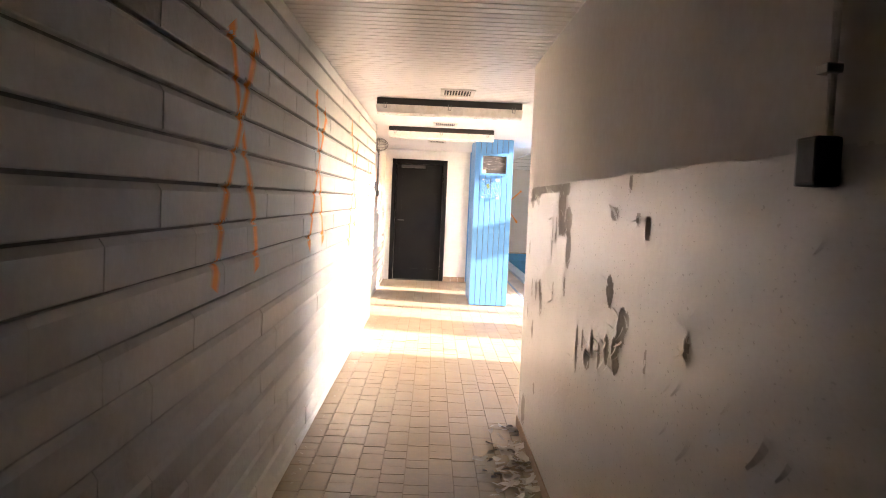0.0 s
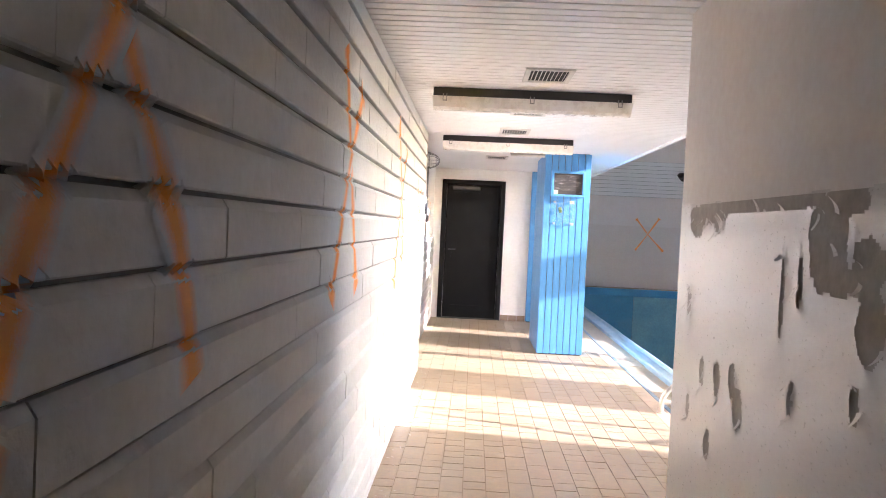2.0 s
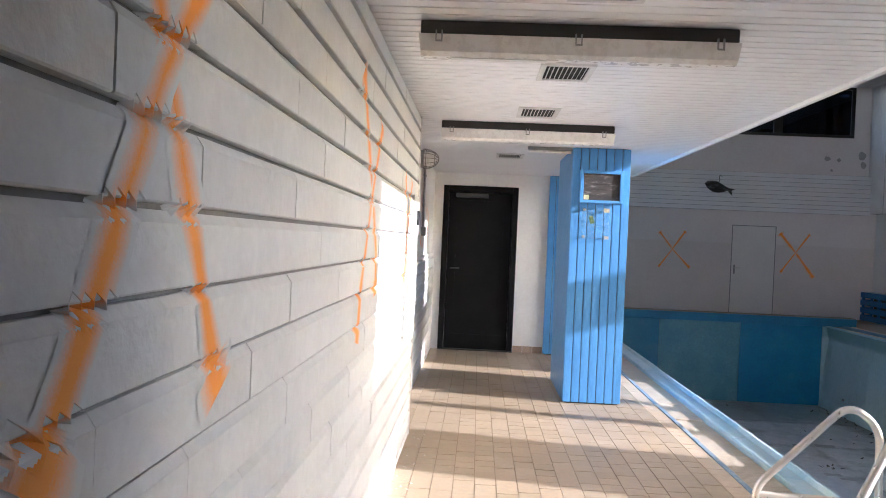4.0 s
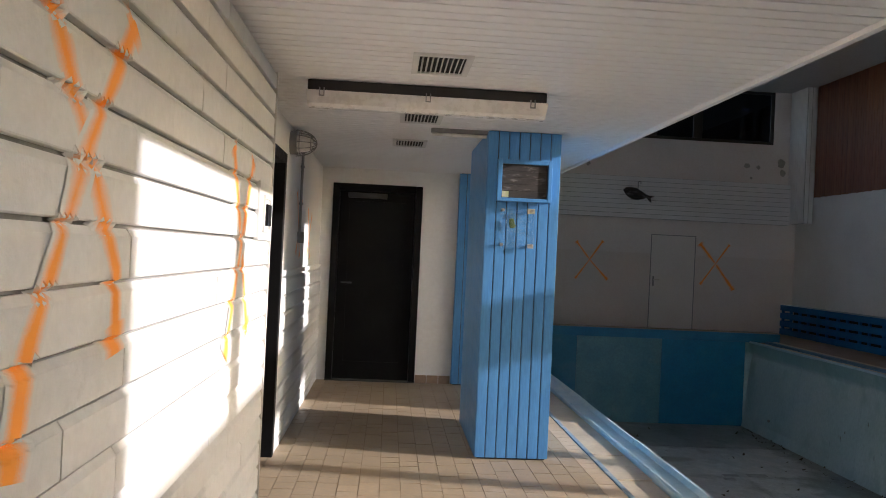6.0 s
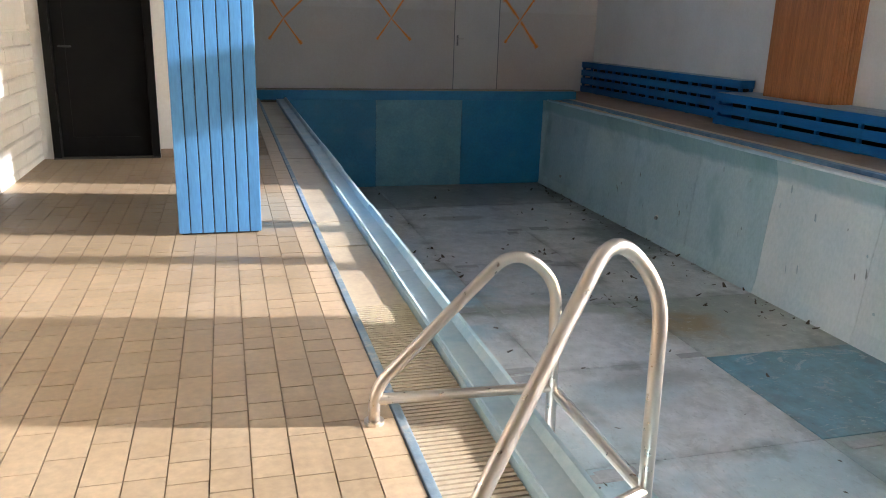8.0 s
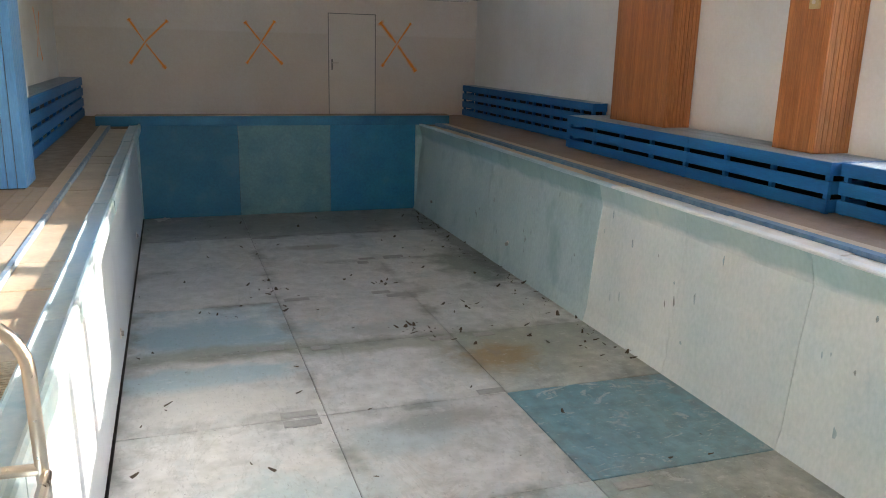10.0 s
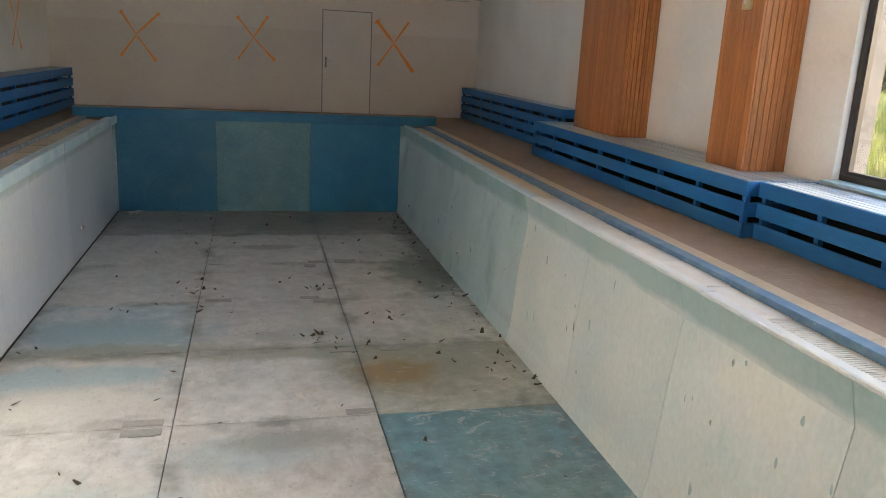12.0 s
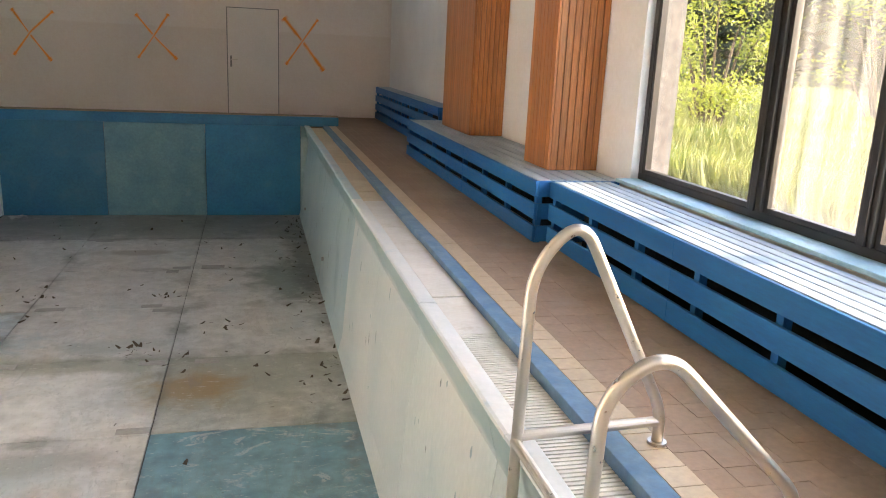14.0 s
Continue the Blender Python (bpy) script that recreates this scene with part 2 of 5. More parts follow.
def pool_floor_mat(name, c, c2, st, at, sc):
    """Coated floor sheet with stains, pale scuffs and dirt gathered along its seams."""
    m = surf(name, c, c2, 1.1, 0.4, bump=0.08, bscale=14, rand=0.12, fine=0.25, fscale=7, stain=st, stain_at=at, stain_scale=sc)
    nt = m.node_tree
    b = nt.nodes["Principled BSDF"]
    col = b.inputs["Base Color"].links[0].from_socket
    n1 = noise_node(nt, 1.25, 7, (1.5, 0.7, 1), 0.62, 0.9)
    col = mix_node(nt, math_node(nt, "MULTIPLY", ramp_node(nt, n1, 0.54, 0.61), 0.2), col, (0.34, 0.45, 0.48))
    line = math_node(nt, "SUBTRACT", 1.0, ramp_node(nt, math_node(nt, "ABSOLUTE", math_node(nt, "SUBTRACT", n1, 0.535)), 0.0, 0.018))
    col = mix_node(nt, math_node(nt, "MULTIPLY", line, 0.2), col, (0.2, 0.21, 0.18))
    n2 = noise_node(nt, 3.1, 9, (0.7, 1.5, 1), 0.72, 1.6)
    col = mix_node(nt, math_node(nt, "MULTIPLY", ramp_node(nt, n2, 0.58, 0.63), 0.45), col, (0.72, 0.7, 0.67))
    if name != "teal_pool_floor":
        col = blotched(nt, col)
    n3 = noise_node(nt, 2.0, 8, (1.8, 0.5, 1), 0.7, 0.6)
    col = mix_node(nt, math_node(nt, "MULTIPLY", ramp_node(nt, n3, 0.62, 0.7), 0.4), col, (0.22, 0.22, 0.2))
    col = mix_node(nt, math_node(nt, "MULTIPLY", ramp_node(nt, noise_node(nt, 13, 5, (1, 1, 1), 0.7), 0.67, 0.71), 0.6), col, (0.1, 0.1, 0.09))
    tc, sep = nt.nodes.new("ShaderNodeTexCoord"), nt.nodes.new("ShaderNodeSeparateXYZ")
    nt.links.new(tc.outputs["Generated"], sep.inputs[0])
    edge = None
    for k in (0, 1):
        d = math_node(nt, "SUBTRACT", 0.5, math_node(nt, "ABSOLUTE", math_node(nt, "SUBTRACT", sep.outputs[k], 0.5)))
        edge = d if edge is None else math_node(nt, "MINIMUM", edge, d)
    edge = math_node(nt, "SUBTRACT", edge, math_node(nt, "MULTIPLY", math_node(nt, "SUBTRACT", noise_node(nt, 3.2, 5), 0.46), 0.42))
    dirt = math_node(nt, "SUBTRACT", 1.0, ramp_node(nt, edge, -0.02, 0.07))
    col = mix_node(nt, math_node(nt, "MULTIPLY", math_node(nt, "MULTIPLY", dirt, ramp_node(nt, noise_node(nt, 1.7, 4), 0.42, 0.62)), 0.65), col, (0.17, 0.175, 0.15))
    col = mix_node(nt, math_node(nt, "MULTIPLY", ramp_node(nt, noise_node(nt, 24, 6, (1.6, 0.6, 1), 0.7), 0.56, 0.66), 0.3), col, (0.2, 0.2, 0.18))
    col = mix_node(nt, math_node(nt, "MULTIPLY", ramp_node(nt, noise_node(nt, 17, 6, (0.6, 1.5, 1), 0.72), 0.6, 0.66), 0.35), col, (0.78, 0.77, 0.74))
    nt.links.new(col, b.inputs["Base Color"])
    return m


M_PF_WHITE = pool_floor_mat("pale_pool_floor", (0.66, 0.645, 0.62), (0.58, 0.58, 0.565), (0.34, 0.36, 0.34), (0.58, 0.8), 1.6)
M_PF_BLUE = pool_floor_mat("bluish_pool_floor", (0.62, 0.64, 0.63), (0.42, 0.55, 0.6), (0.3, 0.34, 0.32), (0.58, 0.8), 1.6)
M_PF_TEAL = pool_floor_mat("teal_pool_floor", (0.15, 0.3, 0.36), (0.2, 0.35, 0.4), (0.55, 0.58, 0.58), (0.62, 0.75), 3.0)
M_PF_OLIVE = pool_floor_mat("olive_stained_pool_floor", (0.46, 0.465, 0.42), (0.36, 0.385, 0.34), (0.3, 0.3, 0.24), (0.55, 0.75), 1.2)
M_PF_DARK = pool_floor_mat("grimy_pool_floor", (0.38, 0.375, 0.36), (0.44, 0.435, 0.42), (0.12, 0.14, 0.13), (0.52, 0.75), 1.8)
M_GRIME = surf("dark_grime", (0.05, 0.05, 0.045), (0.08, 0.08, 0.07), 8, 0.9)
M_STEEL = surf("brushed_steel", (0.74, 0.68, 0.61), (0.7, 0.64, 0.57), 8, 0.36, metal=1.0, fine=0.02, bump=0)
M_DIFFUSER = surf("milky_lamp_cover", (0.8, 0.77, 0.72), (0.76, 0.72, 0.66), 3, 0.3, bump=0)
M_LAMPBASE = surf("dark_lamp_base", (0.03, 0.026, 0.024), None, 4, 0.5)
M_GREYMETAL = surf("grey_metal", (0.35, 0.34, 0.32), (0.28, 0.27, 0.26), 6, 0.45, metal=0.6)
M_RUST = surf("rusty_board", (0.035, 0.031, 0.03), (0.07, 0.06, 0.054), 9, 0.85, bump=0.5, stretch=(0.5, 1, 2), stain=(0.3, 0.28, 0.26), stain_at=(0.55, 0.72), stain_scale=12)
M_PLASTIC = surf("white_plastic", (0.72, 0.7, 0.66), None, 4, 0.4, bump=0)
M_FLAKE = surf("paint_chips", (0.7, 0.65, 0.58), (0.58, 0.53, 0.46), 9, 0.6)
M_LEAFDRY = surf("dry_leaf", (0.06, 0.045, 0.03), (0.1, 0.07, 0.04), 9, 0.8)
M_GRASS = surf("meadow_grass", (0.11, 0.15, 0.035), (0.19, 0.2, 0.07), 0.8, 0.6, bump=0)
M_LEAF = surf("spring_leaves", (0.17, 0.22, 0.02), (0.24, 0.28, 0.03), 2, 0.5, bump=0)
M_BARK = surf("bark", (0.09, 0.07, 0.05), (0.06, 0.05, 0.035), 6, 0.9, bump=0.6)
M_SPRUCE = surf("dark_conifer", (0.02, 0.035, 0.015), (0.035, 0.05, 0.022), 0.6, 0.9, bump=0)
M_SOIL = surf("meadow_soil", (0.12, 0.16, 0.045), (0.16, 0.18, 0.06), 0.5, 0.9)


def translucent(m, amount):
    nt = m.node_tree
    b, out = nt.nodes["Principled BSDF"], nt.nodes["Material Output"]
    tr = nt.nodes.new("ShaderNodeBsdfTranslucent")
    nt.links.new(b.inputs["Base Color"].links[0].from_socket, tr.inputs[0])
    mx = nt.nodes.new("ShaderNodeMixShader")
    mx.inputs[0].default_value = amount
    nt.links.new(b.outputs[0], mx.inputs[1])
    nt.links.new(tr.outputs[0], mx.inputs[2])
    nt.links.new(mx.outputs[0], out.inputs[0])
    return m


translucent(M_GRASS, 0.35), translucent(M_LEAF, 0.4)


def glass(name, dirt, streak=(6, 6, 0.5), at=(0.45, 0.75), tint=1.0):
    """Clear pane with a film of dirt that scatters a little light."""
    m = bpy.data.materials.new(name)
    m.use_nodes = True
    nt = m.node_tree
    nt.nodes.remove(nt.nodes["Principled BSDF"])
    clear, gloss, film = (nt.nodes.new("ShaderNodeBsdf" + k) for k in ("Transparent", "Glossy", "Translucent"))
    clear.inputs[0].default_value = (tint, tint, tint * (1.0 if tint == 1.0 else 1.3), 1)
    gloss.inputs["Roughness"].default_value = 0.02
    film.inputs[0].default_value = (0.85, 0.87, 0.85, 1)
    a, b = nt.nodes.new("ShaderNodeMixShader"), nt.nodes.new("ShaderNodeMixShader")
    a.inputs[0].default_value = 0.035
    nt.links.new(clear.outputs[0], a.inputs[1])
    nt.links.new(gloss.outputs[0], a.inputs[2])
    f = math_node(nt, "MULTIPLY", ramp_node(nt, noise_node(nt, 1.6, 5, streak), *at), dirt)
    nt.links.new(f, b.inputs[0])
    nt.links.new(a.outputs[0], b.inputs[1])
    nt.links.new(film.outputs[0], b.inputs[2])
    nt.links.new(b.outputs[0], nt.nodes["Material Output"].inputs[0])
    return m


M_GLASS = glass("window_glass", 0.006, (5, 5, 2))
M_TINT = glass("dark_film_glass", 0.004, tint=0.05)
M_FOGGED = glass("fogged_window_glass", 0.075, (7, 7, 0.3), (0.25, 0.75))
M_MILKY = glass("milky_window_glass", 0.85, (5, 5, 0.5), (0.0, 0.3))
M_ACRYL = glass("scratched_acrylic", 0.25, (9, 9, 9))


def sprayed(name, c, c2, scale):
    """Orange spray paint on a wall colour, thinning to bare wall at the edge of the stroke."""
    m = bpy.data.materials.new(name)
    m.use_nodes = True
    nt = m.node_tree
    b = nt.nodes["Principled BSDF"]
    wall = mix_node(nt, ramp_node(nt, noise_node(nt, scale), 0.35, 0.65), c, c2)
    paint = mix_node(nt, noise_node(nt, 12), (1.0, 0.33, 0.015), (0.98, 0.4, 0.05))
    at = nt.nodes.new("ShaderNodeAttribute")
    at.attribute_name = "cover"
    grain = math_node(nt, "ADD", math_node(nt, "MULTIPLY", noise_node(nt, 240, 2), 0.35), math_node(nt, "MULTIPLY", noise_node(nt, 9, 4), 0.5))
    f = ramp_node(nt, math_node(nt, "SUBTRACT", at.outputs["Fac"], grain), -0.3, 0.35)
    f = math_node(nt, "MULTIPLY", f, ramp_node(nt, at.outputs["Fac"], 0.0, 0.25))
    nt.links.new(mix_node(nt, f, wall, paint), b.inputs["Base Color"])
    b.inputs["Roughness"].default_value = 0.55
    return m


M_SPRAY = sprayed("orange_spray_on_blocks", (0.74, 0.735, 0.71), (0.68, 0.675, 0.65), 2.2)
M_SPRAY_FAR = sprayed("orange_spray_on_end_wall", (0.82, 0.745, 0.69), (0.77, 0.7, 0.645), 0.8)
M_SPRAY_WHITE = sprayed("orange_spray_on_white", (0.83, 0.815, 0.79), (0.78, 0.76, 0.73), 1.2)
M_SPRAY_BLUE = sprayed("orange_spray_on_blue", (0.1, 0.3, 0.62), (0.085, 0.265, 0.56), 2.0)


# ---- building helpers ----
def bx(bm, x0, x1, y0, y1, z0, z1, bevel=0.0):
    """Adds a box, with rounded edges if wanted."""
    r = bmesh.ops.create_cube(bm, size=1.0, matrix=Matrix.LocRotScale(((x0 + x1) / 2, (y0 + y1) / 2, (z0 + z1) / 2), None, (abs(x1 - x0), abs(y1 - y0), abs(z1 - z0))))
    if bevel:
        es = list({e for v in r["verts"] for e in v.link_edges})
        bmesh.ops.bevel(bm, geom=es, offset=bevel, segments=2, affect="EDGES", profile=0.6)
    return bm


def box(x0, x1, y0, y1, z0, z1, bevel=0.0):
    return bx(bmesh.new(), x0, x1, y0, y1, z0, z1, bevel)


def rod(bm, a, b, r, seg=10):
    a, b = Vector(a), Vector(b)
    d = b - a
    m = Matrix.Translation((a + b) / 2) @ d.to_track_quat("Z", "Y").to_matrix().to_4x4()
    bmesh.ops.create_cone(bm, cap_ends=True, segments=seg, radius1=r, radius2=r, depth=d.length, matrix=m)
    return bm


def tube(pts, r, seg=14):
    """A bent tube along smooth points."""
    bm = bmesh.new()
    P = [Vector(p) for p in pts]
    side = (P[-1] - P[0]).cross(P[len(P) // 2] - P[0])
    side = side.normalized() if side.length > 1e-6 else Vector((0, 1, 0))
    rings = []
    for i, p in enumerate(P):
        t = (P[min(i + 1, len(P) - 1)] - P[max(i - 1, 0)]).normalized()
        u = t.cross(side).normalized()
        w = t.cross(u)
        rings.append([bm.verts.new(p + r * (math.cos(k * math.tau / seg) * u + math.sin(k * math.tau / seg) * w)) for k in range(seg)])
    for a, b in zip(rings, rings[1:]):
        for k in range(seg):
            bm.faces.new((a[k], a[(k + 1) % seg], b[(k + 1) % seg], b[k])).smooth = True
    bm.faces.new(rings[0]), bm.faces.new(rings[-1][::-1])
    bmesh.ops.recalc_face_normals(bm, faces=bm.faces)
    return bm


def rounded(corners, r, n=8):
    """Points of a polyline whose corners are rounded by radius-like lengths r."""
    C = [Vector(c) for c in corners]
    out = [C[0]]
    for i in range(1, len(C) - 1):
        a, b = (C[i - 1] - C[i]), (C[i + 1] - C[i])
        k = min(r[i - 1], a.length * 0.49 if i > 1 else a.length * 0.95, b.length * 0.95 if i == len(C) - 2 else b.length * 0.49)
        p, q = C[i] + a.normalized() * k, C[i] + b.normalized() * k
        for j in range(n + 1):
            s = j / n
            out.append(p * (1 - s) ** 2 + C[i] * 2 * s * (1 - s) + q * s * s)
    return out + [C[-1]]


def data_of(bm, name, material, smooth=False):
    me = bpy.data.meshes.new(name)
    bm.to_mesh(me)
    bm.free()
    me.materials.append(material)
    if smooth:
        me.polygons.foreach_set("use_smooth", [True] * len(me.polygons))
    return me


def spot(ob):
    v = Vector()
    while ob:
        v += ob.location
        ob = ob.parent
    return v


def part(name, bm, material, parent, label="", smooth=False):
    """One mesh, given in world coordinates, under a thing or a part."""
    bmesh.ops.translate(bm, verts=bm.verts, vec=-spot(parent))
    ob = new(name, data_of(bm, name, material, smooth))
    ob.parent = parent
    return tagged(ob, label)


def piece(name, me, parent, at, m=None):
    """One of many like pieces that share a mesh."""
    ob = new(name, me)
    ob.parent = parent
    ob.matrix_basis = Matrix.Translation(Vector(at) - spot(parent)) @ (m or Matrix())
    return ob


def thing(name, at, label, category, group="", kind=""):
    ob = new(name)
    ob.location = at
    ob.empty_display_size = 0.1
    return tagged(ob, label, category, group, kind)


def solid(name, bm, material, label, category="", kind="structure", group="", smooth=False):
    return tagged(new(name, data_of(bm, name, material, smooth)), label, category or name.split("_")[0], group, kind)


def join(fn_list):
    bm = bmesh.new()
    for a in fn_list:
        bx(bm, *a)
    return bm


# ---- plan ----
LEFT, LEFT2, PEEL, RIGHT = -1.15, -1.30, 0.15, 8.25
NEAR, FAR, DOORWALL = 3.65, 20.55, 12.48
LOW, HIGH = 2.28, 5.25
SLAB = 1.10
POOL_X0, POOL_X1, POOL_Y0, POOL_Y1, POOL_Z = 1.42, 6.35, 5.3, 18.65, -1.63
COURSE, BLOCK = 0.125, 0.645
WY0, WY1, WZ0 = 4.12, 9.68, 0.50

# ---- floors, walls, ceilings ----
floor = solid("floor", join([(LEFT2 - 0.6, 0.9, -4, 13, -0.2, -0.008), (0.9, 1.32, NEAR, 18.65, -0.2, -0.1), (0.9, 6.83, NEAR - 0.3, POOL_Y0, -0.2, -0.008),
                             (-0.3, 0.9, 13, FAR + 0.3, -0.2, -0.008)]), M_GROUT, "grouted bed of the buff tiled walkway", "floor")
deck = solid("floor_deck", join([(6.83, RIGHT + 0.3, NEAR - 0.3, FAR + 0.3, -0.2, -0.008), (0.9, 6.83, POOL_Y1 + 0.25, FAR + 0.3, -0.2, -0.008), (6.54, 6.83, POOL_Y0, POOL_Y1 + 0.25, -0.2, -0.1)]),
             M_DECK, "brown tiled deck beside the drained pool", "floor")
wall_left = solid("wall_left", box(LEFT - 0.35, LEFT - 0.022, -4, 7.97, 0, LOW), M_MORTAR, "wall of long white-painted concrete blocks with deep joints", "wall")
wall_left_2 = solid("wall_left_2", join([(LEFT2 - 0.3, LEFT2, 9.36, 13, 0, LOW), (LEFT2 - 0.3, LEFT2, 7.97, 9.36, 2.03, LOW)]), M_WHITE, "white-painted wall above a block dado", "wall")
solid("wall_store", join([(-3.2, -3.1, 6.8, 10.5, 0, 2.4), (-3.1, LEFT2 - 0.3, 6.8, 6.9, 0, 2.4), (-3.1, LEFT2 - 0.3, 10.4, 10.5, 0, 2.4), (-3.2, LEFT2 - 0.3, 6.8, 10.5, 2.4, 2.45), (-3.2, LEFT2 - 0.6, 6.8, 10.5, -0.1, -0.004)]),
      M_UPPER, "plain walls of the dark side room", "wall")
wall_peel = solid("wall_peeling", box(PEEL, PEEL + 0.28, -4, NEAR, 0, LOW), M_PLASTER, "plaster wall under flaking oil paint", "wall")
wall_door = solid("wall_door", join([(LEFT2, -1.18, DOORWALL, DOORWALL + 0.25, 0, LOW), (-0.22, 0.17, DOORWALL, DOORWALL + 0.25, 0, LOW), (-1.18, -0.22, DOORWALL, DOORWALL + 0.25, 2.115, LOW)]),
                  M_WHITE, "white-painted end wall around a black door", "wall")
solid("wall_behind_door", join([(-1.5, 0.4, 14.6, 14.7, 0, 2.4), (-1.6, -1.5, 12.7, 14.7, 0, 2.4), (-0.25, -0.2, 12.73, 14.6, 0, 2.4)]), M_UPPER, "dark lobby walls behind the black door", "wall")
wall_near = solid("wall_near", join([(PEEL + 0.28, RIGHT + 0.3, NEAR - 0.28, NEAR, 0, HIGH), (LEFT - 0.35, PEEL + 0.28, -4.2, -4, 0, LOW)]), M_WHITE, "plain white wall behind the walker", "wall")
wall_left_far = solid("wall_left_far", box(-0.25, 0.05, 12.73, FAR, 0, HIGH), M_WHITE, "white wall beside the far bench", "wall")
wall_above = solid("wall_above_slab", join([(LEFT2 - 0.6, SLAB, -4.2, FAR, LOW + 0.03, LOW + 0.25), (SLAB - 0.2, SLAB, NEAR - 0.28, FAR, LOW + 0.25, HIGH)]), M_WHITE, "white edge of the low ceiling slab", "wall")
wall_far = solid("wall_far", join([(0.05, 5.05, FAR, FAR + 0.3, 0, 4.1), (6.04, RIGHT + 0.3, FAR, FAR + 0.3, 0, 4.1), (5.05, 6.04, FAR, FAR + 0.3, 2.036, 4.1), (7.68, RIGHT + 0.3, FAR, FAR + 0.3, 4.1, HIGH), (5.05, 6.04, FAR + 0.06, FAR + 0.3, 0, 2.036)]),
                 M_FAR, "white end wall with a grey dado and peeling spots", "wall")
wall_right = solid("wall_right", join([(RIGHT, RIGHT + 0.3, WY1, FAR, 0, HIGH), (RIGHT, RIGHT + 0.3, NEAR, WY0, 0, HIGH), (RIGHT, RIGHT + 0.3, WY0, WY1, 0, WZ0), (RIGHT, RIGHT + 0.3, WY0, WY1, 2.87, 3.17), (RIGHT, RIGHT + 0.3, WY0, WY1, 4.9, HIGH)]),
                   M_WHITE, "white wall with tall windows and wood-clad piers", "wall")
solid("ceiling_high", box(SLAB - 0.2, RIGHT + 0.3, NEAR - 0.28, FAR + 0.3, HIGH, HIGH + 0.2), M_CEIL_HI, "grey concrete ceiling high over the pool", "ceiling")
bm = bmesh.new()
y, pitch = -4.0, 0.088
while y < FAR:
    x0 = LEFT - 0.03 if y < 7.95 else LEFT2
    x1 = PEEL if y + pitch < NEAR else SLAB
    if y > 12.7:
        x0 = 0.05
    bx(bm, x0, x1, y + 0.006, y + pitch - 0.006, LOW, LOW + 0.016, 0.003)
    y += pitch
bx(bm, LEFT2, SLAB - 0.003, -4, FAR, LOW + 0.014, LOW + 0.03)
bx(bm, SLAB, SLAB + 0.03, NEAR, FAR, LOW - 0.02, LOW + 0.28)
ceiling = solid("ceiling", bm, M_CEIL, "low ceiling of narrow white lining boards", "ceiling")
solid("ceiling_beam", box(2.6, 3.0, NEAR, FAR, HIGH - 0.25, HIGH), M_CEIL_HI, "grey beam under the high ceiling", "beam")

# end-wall cladding strip and corner casing
clad = thing("cladding_box", (4.6, FAR, 2.35), "white ribbed cladding strip across the end wall", "cladding", kind="structure")
part("backing", box(0.06, RIGHT - 0.22, FAR - 0.12, FAR, 2.36, 3.24), M_MORTAR, clad)
for i in range(9):
    part("slat", box(0.06, RIGHT - 0.22, FAR - 0.145, FAR - 0.12, 2.36 + i * 0.098, 2.36 + i * 0.098 + 0.09, 0.004), M_CEIL, clad)
casing = thing("corner_casing", (RIGHT - 0.1, 20.2, 2.4), "white ribbed casing in the room's corner", "casing", kind="structure")
part("backing", box(RIGHT - 0.2, RIGHT, 19.88, FAR, 2.4, HIGH), M_MORTAR, casing)
for i in range(7):
    part("slat", box(RIGHT - 0.222, RIGHT - 0.2, 19.89 + i * 0.094, 19.89 + i * 0.094 + 0.082, 2.39, HIGH, 0.004), M_CEIL, casing)
for i in range(2):
    part("slat", box(RIGHT - 0.2 + i * 0.1, RIGHT - 0.115 + i * 0.1, 19.86, 19.88, 2.39, HIGH, 0.004), M_CEIL, casing)

# ---- windows ----
FX0, FX1 = RIGHT + 0.06, RIGHT + 0.13


def bay(name, z0, z1, fogged):
    w = thing(name, (RIGHT + 0.1, WY0, z0), "dark-framed window looking out on tall grass", "window", kind="structure")
    b = 0.06
    fr = part("window_frame", join([(FX0, FX1, WY0, WY1, z0, z0 + b, 0.006), (FX0, FX1, WY0, WY1, z1 - b, z1, 0.006), (FX0, FX1, WY0, WY0 + b, z0 + b, z1 - b, 0.006), (FX0, FX1, WY1 - b, WY1, z0 + b, z1 - b, 0.006)]), M_FRAME, w)
    for a, c in ((5.45, 5.58), (6.32, 6.42), (7.33, 7.43), (8.17, 8.30)):
        mu = part("mullion", box(FX0 - 0.02, FX1, a, c, z0 + b, z1 - b, 0.008), M_FRAME, w)
        part("mullion_strip", box(FX0 - 0.035, FX0 - 0.02, (a + c) / 2 - 0.02, (a + c) / 2 + 0.02, z0 + b, z1 - b, 0.004), M_FRAME, mu)
    edges = [WY0 + b, 5.45, 5.58, 6.32, 6.42, 7.33, 7.43, 8.17, 8.30, WY1 - b]
    for k in range(0, 10, 2):
        # second pane, out of view, turned milky to dim its band of sun
        film, note = (M_FOGGED, "fogged, streaked pane") if k == 6 and fogged else (M_MILKY, "unseen pane made milky to dim the sun") if k == 2 and fogged else (M_GLASS, "")
        p = part("pane", box(FX0 + 0.03, FX0 + 0.036, edges[k], edges[k + 1], z0 + b, z1 - b), film, w, note)
        p.visible_shadow = film is not M_GLASS
        part("inner_frame", join([(FX0 + 0.005, FX0 + 0.05, edges[k], edges[k + 1], z0 + b, z0 + b + 0.03), (FX0 + 0.005, FX0 + 0.05, edges[k], edges[k] + 0.03, z0 + b + 0.03, z1 - b), (FX0 + 0.005, FX0 + 0.05, edges[k + 1] - 0.03, edges[k + 1], z0 + b + 0.03, z1 - b)]), M_FRAME, fr)
    return w


